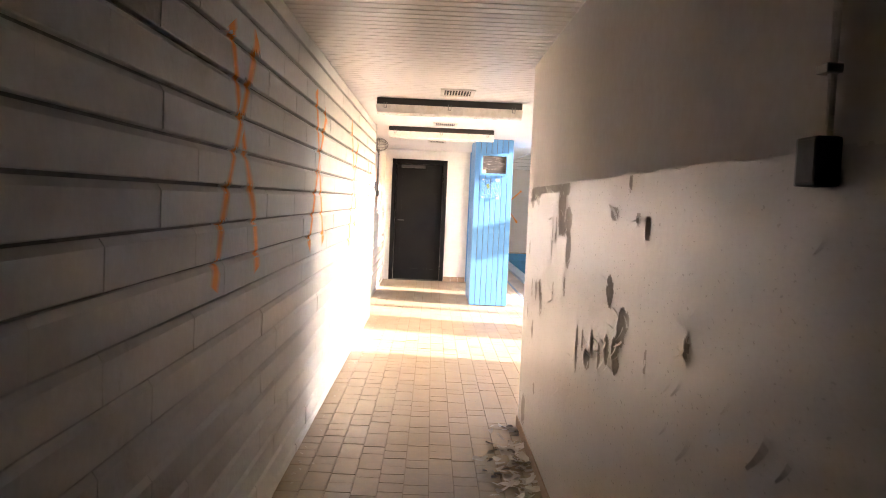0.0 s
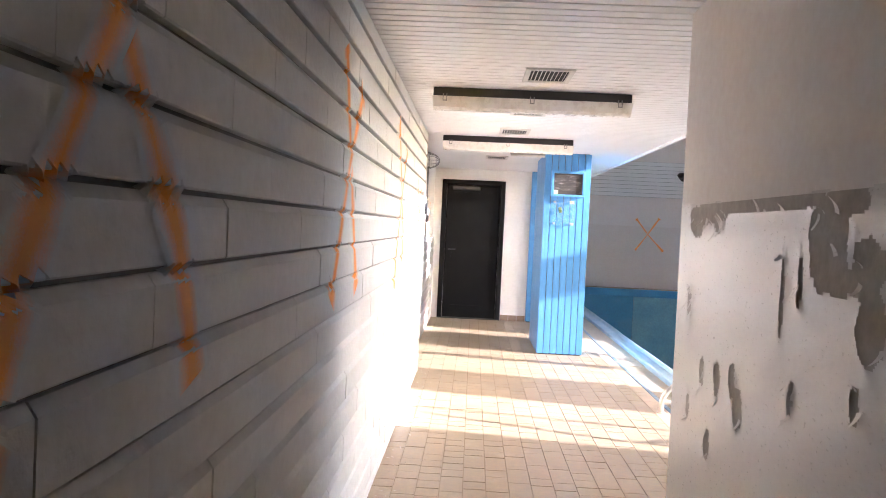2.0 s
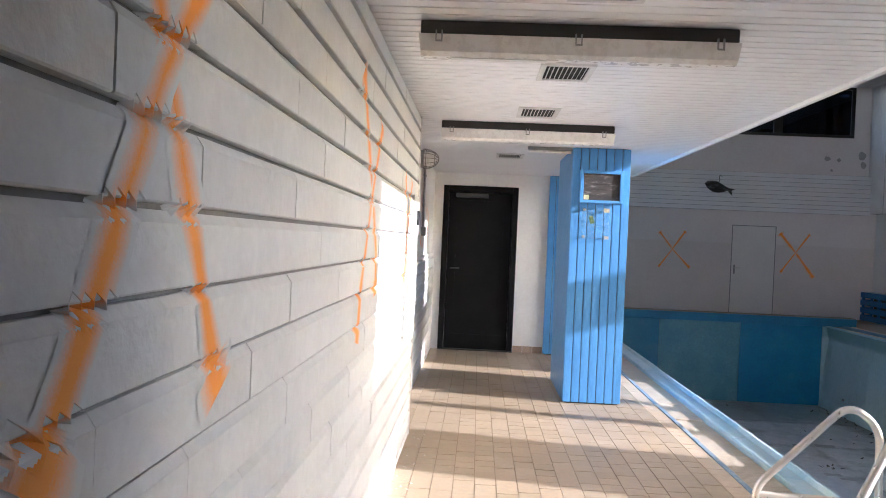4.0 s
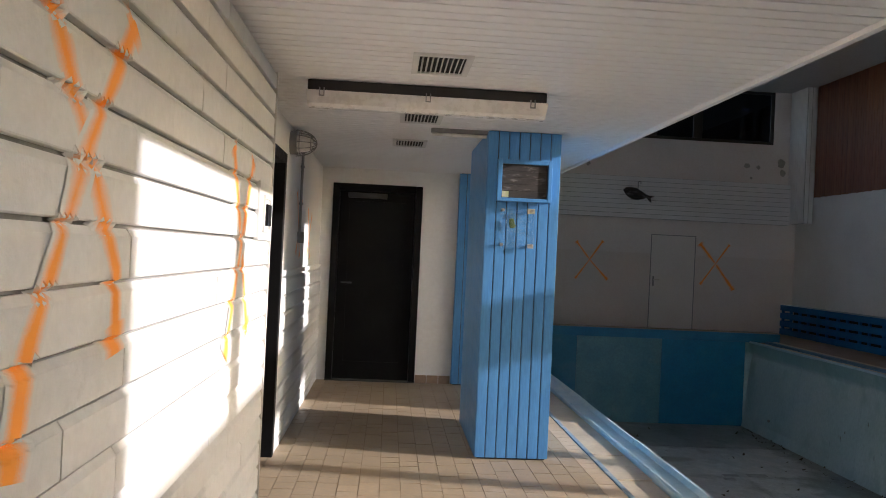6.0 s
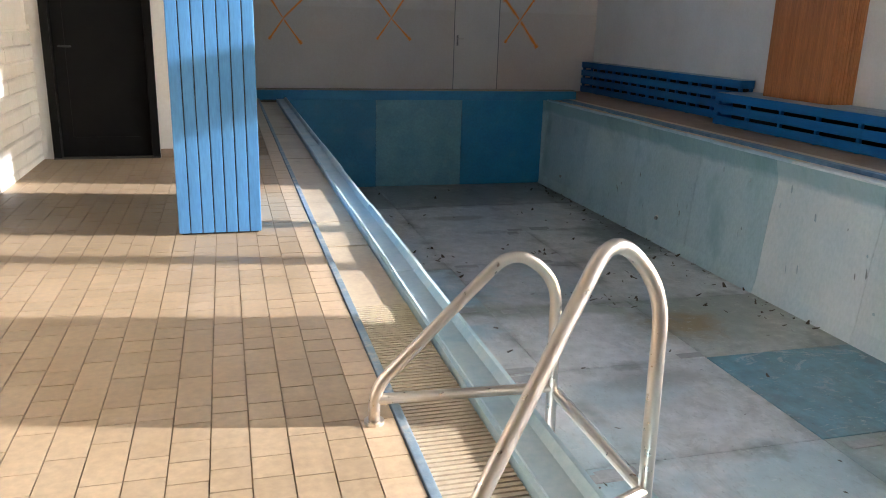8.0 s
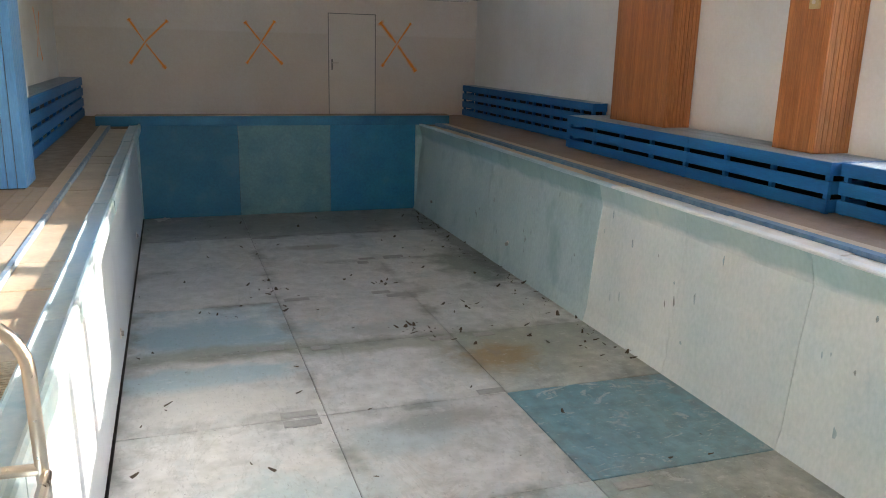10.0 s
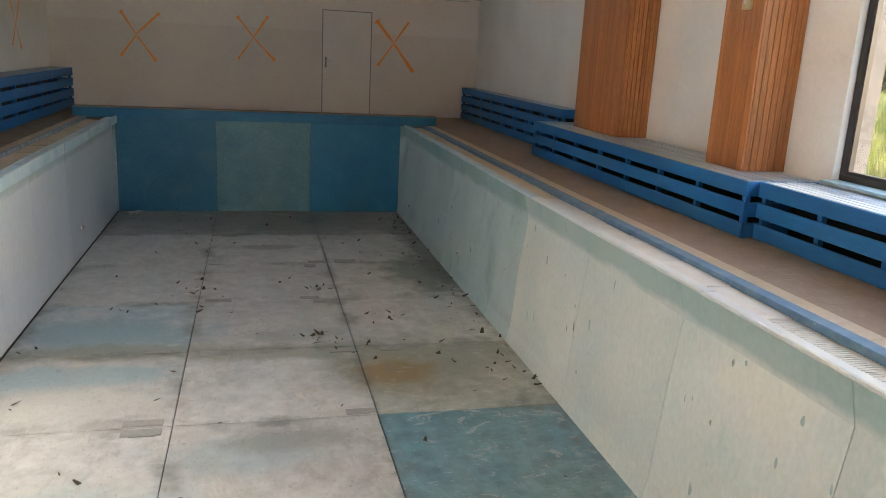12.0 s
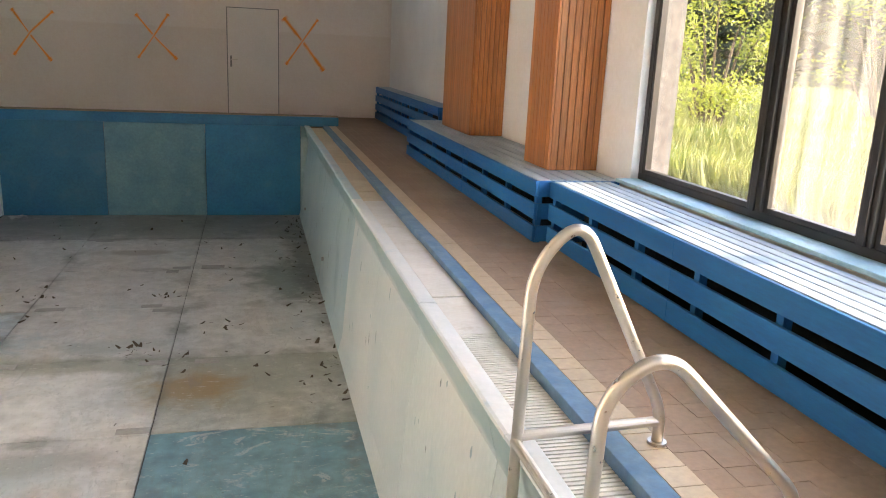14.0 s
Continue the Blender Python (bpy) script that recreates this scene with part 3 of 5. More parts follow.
bay("window_1", WZ0, 2.87, True)
bay("window_2", 3.17, 4.9, False)
solid("wall_reveal", box(FX1 + 0.012, RIGHT + 0.3, WY1 - 0.012, WY1, WZ0, 2.87), surf("grey_outer_stone", (0.13, 0.125, 0.12), (0.2, 0.19, 0.175), 14, 0.85, bump=0.5, bscale=30), "grey weathered stone reveal outside the window", "wall")
solid("window_sill", box(RIGHT - 0.12, RIGHT + 0.06, WY0, WY1, 0.485, 0.512, 0.006), M_SILL, "pale blue flaking window sill", "sill")
clere = thing("window_3", (4.4, FAR + 0.1, 4.1), "dark-framed strip window under the ceiling", "window", kind="structure")
part("window_frame", join([(SLAB, 7.68, FAR + 0.02, FAR + 0.1, 4.1, 4.17, 0.006), (SLAB, 7.68, FAR + 0.02, FAR + 0.1, HIGH - 0.06, HIGH, 0.006), (7.6, 7.68, FAR + 0.02, FAR + 0.1, 4.17, HIGH - 0.06, 0.006)]), M_FRAME, clere)
for a, c in ((2.0, 2.2), (3.4, 3.6), (4.84, 5.08), (5.88, 6.08)):
    part("mullion", box(a, c, FAR + 0.01, FAR + 0.1, 4.17, HIGH - 0.06, 0.008), M_FRAME, clere)
for a, c in ((SLAB, 2.0), (2.2, 3.4), (3.6, 4.84), (5.08, 5.88), (6.08, 7.6)):
    part("pane", box(a, c, FAR + 0.05, FAR + 0.056, 4.17, HIGH - 0.06), M_GLASS if c < 5 else M_TINT, clere).visible_shadow = False
bm = bmesh.new()
for k in range(6):
    bx(bm, 3.7 + k * 0.2, 3.715 + k * 0.2, FAR + 0.13, FAR + 0.145, 4.1, HIGH)
for k in range(4):
    bx(bm, 3.6, 4.84, FAR + 0.13, FAR + 0.145, 4.3 + k * 0.25, 4.315 + k * 0.25)
part("grille", bm, M_GREYMETAL, clere)

# ---- pool ----
pool = solid("pool_basin", join([(POOL_X0 - 0.3, POOL_X1 + 0.4, POOL_Y0 - 0.3, POOL_Y1 + 0.3, POOL_Z - 0.3, POOL_Z - 0.02), (POOL_X0 - 0.3, POOL_X0 - 0.085, POOL_Y0 - 0.3, POOL_Y1 + 0.3, POOL_Z - 0.02, -0.2), (POOL_X1 + 0.18, POOL_X1 + 0.4, POOL_Y0 - 0.3, POOL_Y1 + 0.3, POOL_Z - 0.02, -0.2),
                                 (POOL_X0 - 0.085, POOL_X1 + 0.18, POOL_Y0 - 0.3, POOL_Y0 - 0.02, POOL_Z - 0.02, -0.2), (POOL_X0 - 0.085, POOL_X1 + 0.18, POOL_Y1 + 0.02, POOL_Y1 + 0.3, POOL_Z - 0.02, -0.2)]), M_GRIME, "drained swimming pool basin with grimy joints", "pool")
PX = [POOL_X0, 3.07, 4.71, POOL_X1]
PY = [POOL_Y0, 5.6, 7.15, 8.72, 10.28, 11.85, 13.4, 15.06, 16.83, POOL_Y1]
KIND = {(2, 3): M_PF_TEAL, (2, 4): M_PF_OLIVE, (2, 2): M_PF_OLIVE, (0, 5): M_PF_BLUE, (0, 2): M_PF_BLUE, (1, 1): M_PF_TEAL,
        (0, 8): M_PF_DARK, (1, 8): M_PF_DARK, (2, 8): M_PF_DARK}
for i in range(3):
    for j in range(9):
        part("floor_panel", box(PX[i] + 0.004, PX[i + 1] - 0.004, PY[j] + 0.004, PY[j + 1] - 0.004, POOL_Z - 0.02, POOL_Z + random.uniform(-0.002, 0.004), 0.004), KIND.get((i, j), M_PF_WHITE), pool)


RIGHT_PROF = [(6.328, POOL_Z), (6.37, -1.46), (6.425, -0.75), (6.485, -0.28), (6.43, -0.07), (6.416, -0.012)]
LEFT_PROF = [(POOL_X0 - 0.02, POOL_Z), (POOL_X0 - 0.05, -0.24), (POOL_X0 - 0.02, -0.01)]


def wall_x(z):
    """Where the face of the right-hand pool wall stands at a height."""
    for (xa, za), (xb, zb) in zip(RIGHT_PROF, RIGHT_PROF[1:]):
        if z <= zb:
            return xa + (xb - xa) * (z - za) / (zb - za)
    return RIGHT_PROF[-1][0]


def side_panel(face, back, a, c, coat):
    """Wall sheet that leans out up to the tide mark and then comes back to the edge."""
    bm = bmesh.new()
    prof = face + [(x + back, z) for x, z in reversed(face)]
    n = len(prof)
    rings = [[bm.verts.new((x, yy, z)) for x, z in prof] for yy in (a, c)]
    for k in range(n):
        bm.faces.new((rings[0][k], rings[0][(k + 1) % n], rings[1][(k + 1) % n], rings[1][k]))
    bm.faces.new(rings[0]), bm.faces.new(rings[1][::-1])
    bmesh.ops.recalc_face_normals(bm, faces=bm.faces)
    part("wall_panel", bm, coat, pool)


for j in range(9):
    a, c = PY[j] + 0.003, PY[j + 1] - 0.003
    side_panel(RIGHT_PROF, 0.03, a, c, M_POOL_WALL_T if j >= 5 else M_POOL_WALL)
    side_panel(LEFT_PROF, -0.03, a, c, M_POOL_WALL_L)
for k in range(26):
    cx = random.choice((PX[1], PX[2])) + random.choice((-1, 1)) * random.uniform(0.12, 0.35)
    cy = random.choice(PY[2:9]) + random.choice((-1, 1)) * random.uniform(0.06, 0.14)
    part("repair_patch", box(cx - random.uniform(0.07, 0.16), cx + random.uniform(0.07, 0.16), cy - 0.05, cy + 0.05, POOL_Z, POOL_Z + 0.005 + k * 0.0003), M_PATCH, pool)
for i, m in enumerate((M_POOL_DEEP, M_POOL_TEAL, M_POOL_BLUE)):
    part("end_panel", box(PX[i] + 0.003, PX[i + 1] - 0.003, POOL_Y1, POOL_Y1 + 0.02, POOL_Z, -0.02, 0.003), m, pool)
    part("end_panel", box(PX[i] + 0.003, PX[i + 1] - 0.003, POOL_Y0 - 0.02, POOL_Y0, POOL_Z, -0.02, 0.003), M_POOL_WALL, pool)
for x0, x1 in ((POOL_X0 - 0.08, POOL_X0 - 0.001), (POOL_X1 + 0.001, POOL_X1 + 0.14)):
    part("corner_strip", box(x0, x1, POOL_Y1 - 0.012, POOL_Y1 + 0.02, POOL_Z, -0.02, 0.002), M_POOL_WALL_T, pool)
part("end_curb", box(0.76, 7.02, POOL_Y1 - 0.02, POOL_Y1 + 0.24, -0.02, 0.15, 0.015), M_CURB, pool, "raised blue curb at the pool's end")
part("curb_cap", box(0.76, 7.02, POOL_Y1 + 0.02, POOL_Y1 + 0.26, 0.15, 0.165, 0.005), M_DECK, pool)
part("near_edge", box(POOL_X0, POOL_X1, POOL_Y0 - 0.2, POOL_Y0 + 0.03, -0.02, 0.02, 0.012), M_LIP, pool)


GUTTER = -0.034


def edge_side(sx, x_in, x_wall):
    """Overflow edge: rounded lip, sunk gutter with covers and slatted grate, blue strip. sx: way outwards."""
    y, n = POOL_Y0, 0
    while y < POOL_Y1 - 0.1:
        y2 = min(y + 1.57, POOL_Y1 - 0.02)
        prof = [(0, -0.1), (0, 0.01), (0.01, 0.024), (0.03, 0.026), (0.042, 0.014), (0.055, -0.002), (0.155, -0.006), (0.168, 0.002), (0.182, -0.006), (0.182, -0.1)] if sx < 0 else [(0.004, -0.03), (-0.004, -0.022), (0.0, -0.008), (0.014, -0.003), (0.05, -0.005), (0.095, -0.009), (0.103, -0.017), (0.103, -0.1)]
        drop, slip = random.uniform(-0.003, 0.004), random.uniform(-0.004, 0.004)
        prof = [(a + slip, b + drop) for a, b in prof]
        bm = bmesh.new()
        rings = [[bm.verts.new((x_in + sx * px, yy, pz)) for px, pz in prof] for yy in (y + 0.003, y2 - 0.003)]
        for k in range(len(prof)):
            q = (k + 1) % len(prof)
            bm.faces.new((rings[0][k], rings[0][q], rings[1][q], rings[1][k]))
        bm.faces.new(rings[0]), bm.faces.new(rings[1][::-1])
        bmesh.ops.recalc_face_normals(bm, faces=bm.faces)
        part("lip", bm, M_LIP if sx < 0 else M_LIP_WHITE if y < 11.2 else M_LIP, pool)
        y, n = y2, n + 1
    g0, g1 = sorted((x_in + sx * (0.187 if sx < 0 else 0.108), x_in + sx * (0.47 if sx < 0 else 0.325)))
    part("gutter", box(g0, g1, POOL_Y0, POOL_Y1 - 0.02, -0.098, -0.092), M_GUTTER, pool)
    me = data_of(box(-(g1 - g0) / 2 + 0.004, (g1 - g0) / 2 - 0.004, -0.0085, 0.0085, -0.03, 0.0), "grate_slat", M_GRATE if sx < 0 else M_GRATE_WHITE)
    y = POOL_Y0 + 0.02
    while y < 8.0:
        piece("grate_slat", me, pool, ((g0 + g1) / 2, y, GUTTER - (0.01 if sx > 0 else 0)))
        y += 0.0265
    y = 8.0
    while y < POOL_Y1 - 0.3:
        y2 = min(y + random.choice((0.5, 0.62, 0.62, 0.8)), POOL_Y1 - 0.02)
        part("gutter_cover", box(g0 + 0.004, g1 - 0.004, y + 0.003, y2 - 0.003, GUTTER - 0.02, GUTTER + random.uniform(-0.007, 0.005), 0.003), M_GRATE_WHITE if sx > 0 and y < 11.2 else M_GRATE, pool)
        y = y2
    b0, b1 = sorted((x_in + sx * (0.47 if sx < 0 else 0.327), x_in + sx * (0.505 if sx < 0 else 0.425)))
    part("blue_strip", box(b0, b1, POOL_Y0, POOL_Y1, -0.09, 0.004, 0.004), M_EDGE_PALE if sx < 0 else M_EDGE_BLUE, pool)


edge_side(-1, 1.46, POOL_X0)
edge_side(1, 6.412, POOL_X1)
# chips and scuffs on the pool's side wall
fv, ff = [], []
for k in range(46):
    yy, zz, h, w = random.uniform(6.2, 16), random.uniform(-1.5, -0.3), random.uniform(0.015, 0.07), random.uniform(0.006, 0.022)
    b = len(fv)
    for a in range(9):
        q = a * math.tau / 9
        dz, dy = h * math.sin(q) * random.uniform(0.6, 1.2), w * math.cos(q) * random.uniform(0.6, 1.2)
        fv.append((wall_x(zz + dz) - 0.003, yy + dy + dz * 0.15, zz + dz))
    ff.append(tuple(range(b, b + 9)))
me = bpy.data.meshes.new("scuff_marks")
me.from_pydata(fv, [], ff)
me.materials.append(surf("scuffed_teal", (0.3, 0.45, 0.5), (0.38, 0.42, 0.4), 3, 0.6, bump=0, stain=(0.22, 0.24, 0.22), stain_at=(0.48, 0.55), stain_scale=1.5))
ob = new("scuff_marks", me)
ob.parent = pool
tagged(ob, "small chips and scuffs in the coating", kind="stuff")
for x0, x1, yy, zz in ((6.4, 6.355, 14.19, -1.28), (6.4, 6.355, 17.65, -1.32), (POOL_X0, POOL_X0 + 0.03, 15.58, -1.22), (POOL_X0, POOL_X0 + 0.03, 11.6, -1.22)):
    n = thing("pool_inlet", (x0, yy, zz), "small pale inlet nozzle on the pool wall", "nozzle", "pool inlets")
    part("flange", rod(bmesh.new(), (x0, yy, zz), ((x0 * 2 + x1) / 3, yy, zz), 0.05, 16), M_PLASTIC, n)
    part("nozzle", rod(bmesh.new(), ((x0 * 2 + x1) / 3, yy, zz), (x1, yy, zz), 0.025, 12), M_GREYMETAL, n)


# ---- pool ladders: one tall and one low rail each ----
def ladder(y_tall, y_low, sx, x_leg, splay=0.0):
    """sx: way from the pool to the deck; splay: how far the tall rail's foot stands out."""
    ld = thing("pool_ladder", (x_leg + sx * 0.63, (y_tall + y_low) / 2, 0), "brushed steel pool ladder with one tall and one low rail", "ladder", "pool ladders")
    for yy, yf, foot, over, top, down in ((y_tall, y_tall - splay, 0.56 + splay * 0.5, 0.19, 0.85, 0.68), (y_low, y_low, 0.68, 0.2, 0.61, 0.49)):
        P = rounded([(x_leg + sx * foot, yf, 0), (x_leg + sx * foot, yf, 0.13), (x_leg + sx * over, yy, top), (x_leg + sx * 0.03, yy, down), (x_leg, yy, -0.9)], (0.07, 0.15, 0.15))
        rl = part("rail", tube(P, 0.021), M_STEEL, ld)
        part("cross_bar", rod(bmesh.new(), (x_leg + sx * foot, yf, 0.09), (x_leg + sx * 0.02, yy, 0.07), 0.019, 14), M_STEEL, ld)
        part("foot_flange", rod(bmesh.new(), (x_leg + sx * foot, yf, 0.0), (x_leg + sx * foot, yf, 0.012), 0.035, 18), M_STEEL, rl)
    for z in (0.05, -0.28, -0.58, -0.86):
        part("rung", rod(bmesh.new(), (x_leg + sx * 0.01, y_tall, z), (x_leg + sx * 0.01, y_low, z), 0.018, 12), M_STEEL, ld)
    return ld


ladder(6.06, 6.74, -1, 1.555, 0.31)
ladder(6.71, 6.12, 1, 6.38)


# ---- board-clad columns ----
def column(x0, x1, y0, y1, n, label):
    c = thing("board_column", ((x0 + x1) / 2, (y0 + y1) / 2, 0), label, "column", "blue columns", "structure")
    part("core", box(x0 + 0.02, x1 - 0.02, y0 + 0.02, y1 - 0.02, 0, LOW), M_FRAME, c)
    w = (x1 - x0) / n
    for i in range(n):
        for f0, f1 in ((y0, y0 + 0.02), (y1 - 0.02, y1)):
            part("board", box(x0 + i * w + 0.003, x0 + (i + 1) * w - 0.003, f0, f1, 0.012, LOW - 0.004, 0.004), M_BLUE, c)
    k = max(2, round((y1 - y0 - 0.04) / w))
    w = (y1 - y0 - 0.044) / k
    for i in range(k):
        for f0, f1 in ((x0, x0 + 0.02), (x1 - 0.02, x1)):
            part("board", box(f0, f1, y0 + 0.022 + i * w + 0.002, y0 + 0.022 + (i + 1) * w - 0.002, 0.012, LOW - 0.004, 0.004), M_BLUE, c)
    return c


column(0.1, 0.615, 9.4, 10.58, 7, "column clad in glossy blue vertical boards")
column(0.17, 0.655, 12.4, 12.95, 6, "blue board-clad column at the wall's end")
bd = thing("speaker_panel", (0.36, 9.38, 1.81), "weathered slatted panel in a blue frame on the column", "panel")
part("panel_frame", join([(0.17, 0.2, 9.355, 9.4, 1.79, 2.08, 0.004), (0.52, 0.55, 9.355, 9.4, 1.79, 2.08, 0.004), (0.2, 0.52, 9.355, 9.4, 2.05, 2.08, 0.004), (0.2, 0.52, 9.355, 9.4, 1.79, 1.815, 0.004)]), M_BLUE, bd)
part("backing", box(0.2, 0.52, 9.385, 9.398, 1.815, 2.05), M_RUST, bd)
for i in range(5):
    part("slat", box(0.203, 0.517, 9.368, 9.384, 1.818 + i * 0.046, 1.8625 + i * 0.046, 0.002), M_RUST, bd)
part("torn_label", box(0.205, 0.25, 9.362, 9.367, 1.818, 1.86), surf("yellowed_paper", (0.5, 0.52, 0.25), (0.6, 0.55, 0.35), 20), bd, "yellowed torn paper")
hold = thing("sign_holder", (0.31, 9.39, 1.46), "broken clear acrylic sign holder on steel studs", "sign holder")
part("plate", box(0.2, 0.44, 9.376, 9.38, 1.47, 1.74), M_ACRYL, hold)
for xx, zz in ((0.22, 1.49), (0.425, 1.49), (0.22, 1.73), (0.425, 1.73)):
    part("stud", rod(bmesh.new(), (xx, 9.4, zz), (xx, 9.368, zz), 0.011, 12), M_STEEL, hold)
part("tape", box(0.39, 0.44, 9.37, 9.375, 1.71, 1.745), surf("beige_tape", (0.6, 0.52, 0.35)), hold)
bm = bmesh.new()
bmesh.ops.create_icosphere(bm, subdivisions=3, radius=0.028, matrix=Matrix.Translation((0.29, 9.383, 1.64)) @ Matrix.Diagonal((0.8, 0.1, 1.1, 1)))
for v in bm.verts:
    v.co += 0.02 * Vector(noise.noise_vector(v.co * 55)) * Vector((1, 0.05, 1))
part("moss_spot", bm, surf("dull_moss", (0.05, 0.11, 0.03), (0.16, 0.2, 0.06), 40, 0.8), hold, "dull green patch")
part("ring", tube([Vector((0.295 + 0.055 * math.cos(q), 9.372 + 0.004 * math.sin(3 * q), 1.645 + 0.062 * math.sin(q))) for q in [0.2 + 5.4 * i / 24 for i in range(25)]], 0.004, 8), M_ACRYL, hold, "cracked clear ring")
part("edge_strip", box(0.436, 0.441, 9.368, 9.38, 1.475, 1.735), M_ACRYL, hold)
part("tape", box(0.4, 0.44, 9.37, 9.375, 1.472, 1.5), M_PLASTIC, hold)


# ---- black end door ----
d = thing("door_1", (-0.7, DOORWALL, 0), "black-painted door with a closer, shut", "door", kind="structure")
part("door_frame", join([(-1.18, -1.11, DOORWALL - 0.03, DOORWALL + 0.1, 0, 2.115, 0.006), (-0.29, -0.22, DOORWALL - 0.03, DOORWALL + 0.1, 0, 2.115, 0.006), (-1.11, -0.29, DOORWALL - 0.03, DOORWALL + 0.1, 2.04, 2.115, 0.006)]), M_BLACK, d)
leaf1 = part("leaf", box(-1.107, -0.293, DOORWALL + 0.05, DOORWALL + 0.09, 0.008, 2.037, 0.004), M_BLACK, d)
part("leaf_rail", join([(-1.1, -1.0, DOORWALL + 0.042, DOORWALL + 0.05, 0.02, 2.03), (-0.4, -0.3, DOORWALL + 0.042, DOORWALL + 0.05, 0.02, 2.03), (-1.0, -0.4, DOORWALL + 0.042, DOORWALL + 0.05, 0.02, 0.2), (-1.0, -0.4, DOORWALL + 0.042, DOORWALL + 0.05, 1.93, 2.03)]), M_BLACK, leaf1)
cl = part("door_closer", box(-1.02, -0.6, DOORWALL - 0.02, DOORWALL + 0.045, 1.965, 2.02, 0.008), M_CLOSER, leaf1, "dark metal door closer")
h = part("door_handle", rod(rod(bmesh.new(), (-1.05, DOORWALL + 0.045, 1.05), (-1.05, DOORWALL - 0.01, 1.05), 0.009), (-1.05, DOORWALL - 0.008, 1.05), (-0.94, DOORWALL - 0.008, 1.05), 0.009), M_CLOSER, leaf1, "dark metal lever handle")
part("threshold", box(-1.18, -0.22, DOORWALL - 0.05, DOORWALL + 0.1, 0.0, 0.012, 0.003), M_GRIME, d)
# black doorway in the side wall
d2 = thing("door_2", (LEFT2, 8.7, 0), "black-lined doorway standing open to a dark room", "door", kind="structure")
part("jamb", box(LEFT2 - 0.17, LEFT2 + 0.035, 9.28, 9.358, 0, 2.03, 0.004), M_BLACK, d2)
part("jamb", box(LEFT2 - 0.3, LEFT2 + 0.02, 7.98, 8.05, 0, 2.03, 0.004), M_BLACK, d2)
part("head", box(LEFT2 - 0.3, LEFT2 + 0.035, 8.05, 9.28, 1.96, 2.03, 0.004), M_BLACK, d2)
part("leaf", box(LEFT2 - 1.0, LEFT2 - 0.175, 9.3, 9.34, 0.01, 1.95, 0.004), M_PLASTIC, d2, "white leaf swung into the room")
solid("trim_corner", box(LEFT - 0.15, LEFT + 0.006, 7.965, 7.985, 0, LOW - 0.003, 0.003), M_PLASTIC, "white corner bead at the block wall's end", "trim")

# ---- white door in the end wall ----
d3 = thing("door_3", (5.55, FAR, 0), "plain off-white flush door, shut", "door", kind="structure")
M_DOORW = surf("offwhite_door", (0.86, 0.81, 0.76), (0.82, 0.77, 0.72), 1.5, 0.5, bump=0.05)
leaf3 = part("leaf", box(5.07, 6.02, FAR - 0.012, FAR + 0.04, 0.01, 2.02, 0.004), M_DOORW, d3)
part("door_frame", join([(5.05, 5.068, FAR - 0.004, FAR + 0.06, 0, 2.036), (6.022, 6.04, FAR - 0.004, FAR + 0.06, 0, 2.036), (5.068, 6.022, FAR - 0.004, FAR + 0.06, 2.022, 2.036)]), M_GREYMETAL, d3)
part("lock_plate", box(5.11, 5.145, FAR - 0.018, FAR - 0.012, 0.92, 1.13, 0.002), M_GREYMETAL, leaf3)
part("door_handle", rod(rod(bmesh.new(), (5.128, FAR - 0.018, 1.06), (5.128, FAR - 0.06, 1.06), 0.01), (5.128, FAR - 0.058, 1.06), (5.25, FAR - 0.058, 1.06), 0.01), M_STEEL, leaf3, "steel lever handle")
for z in (0.25, 1.75):
    part("hinge", rod(bmesh.new(), (6.025, FAR - 0.018, z), (6.025, FAR - 0.018, z + 0.1), 0.009), M_GREYMETAL, leaf3)


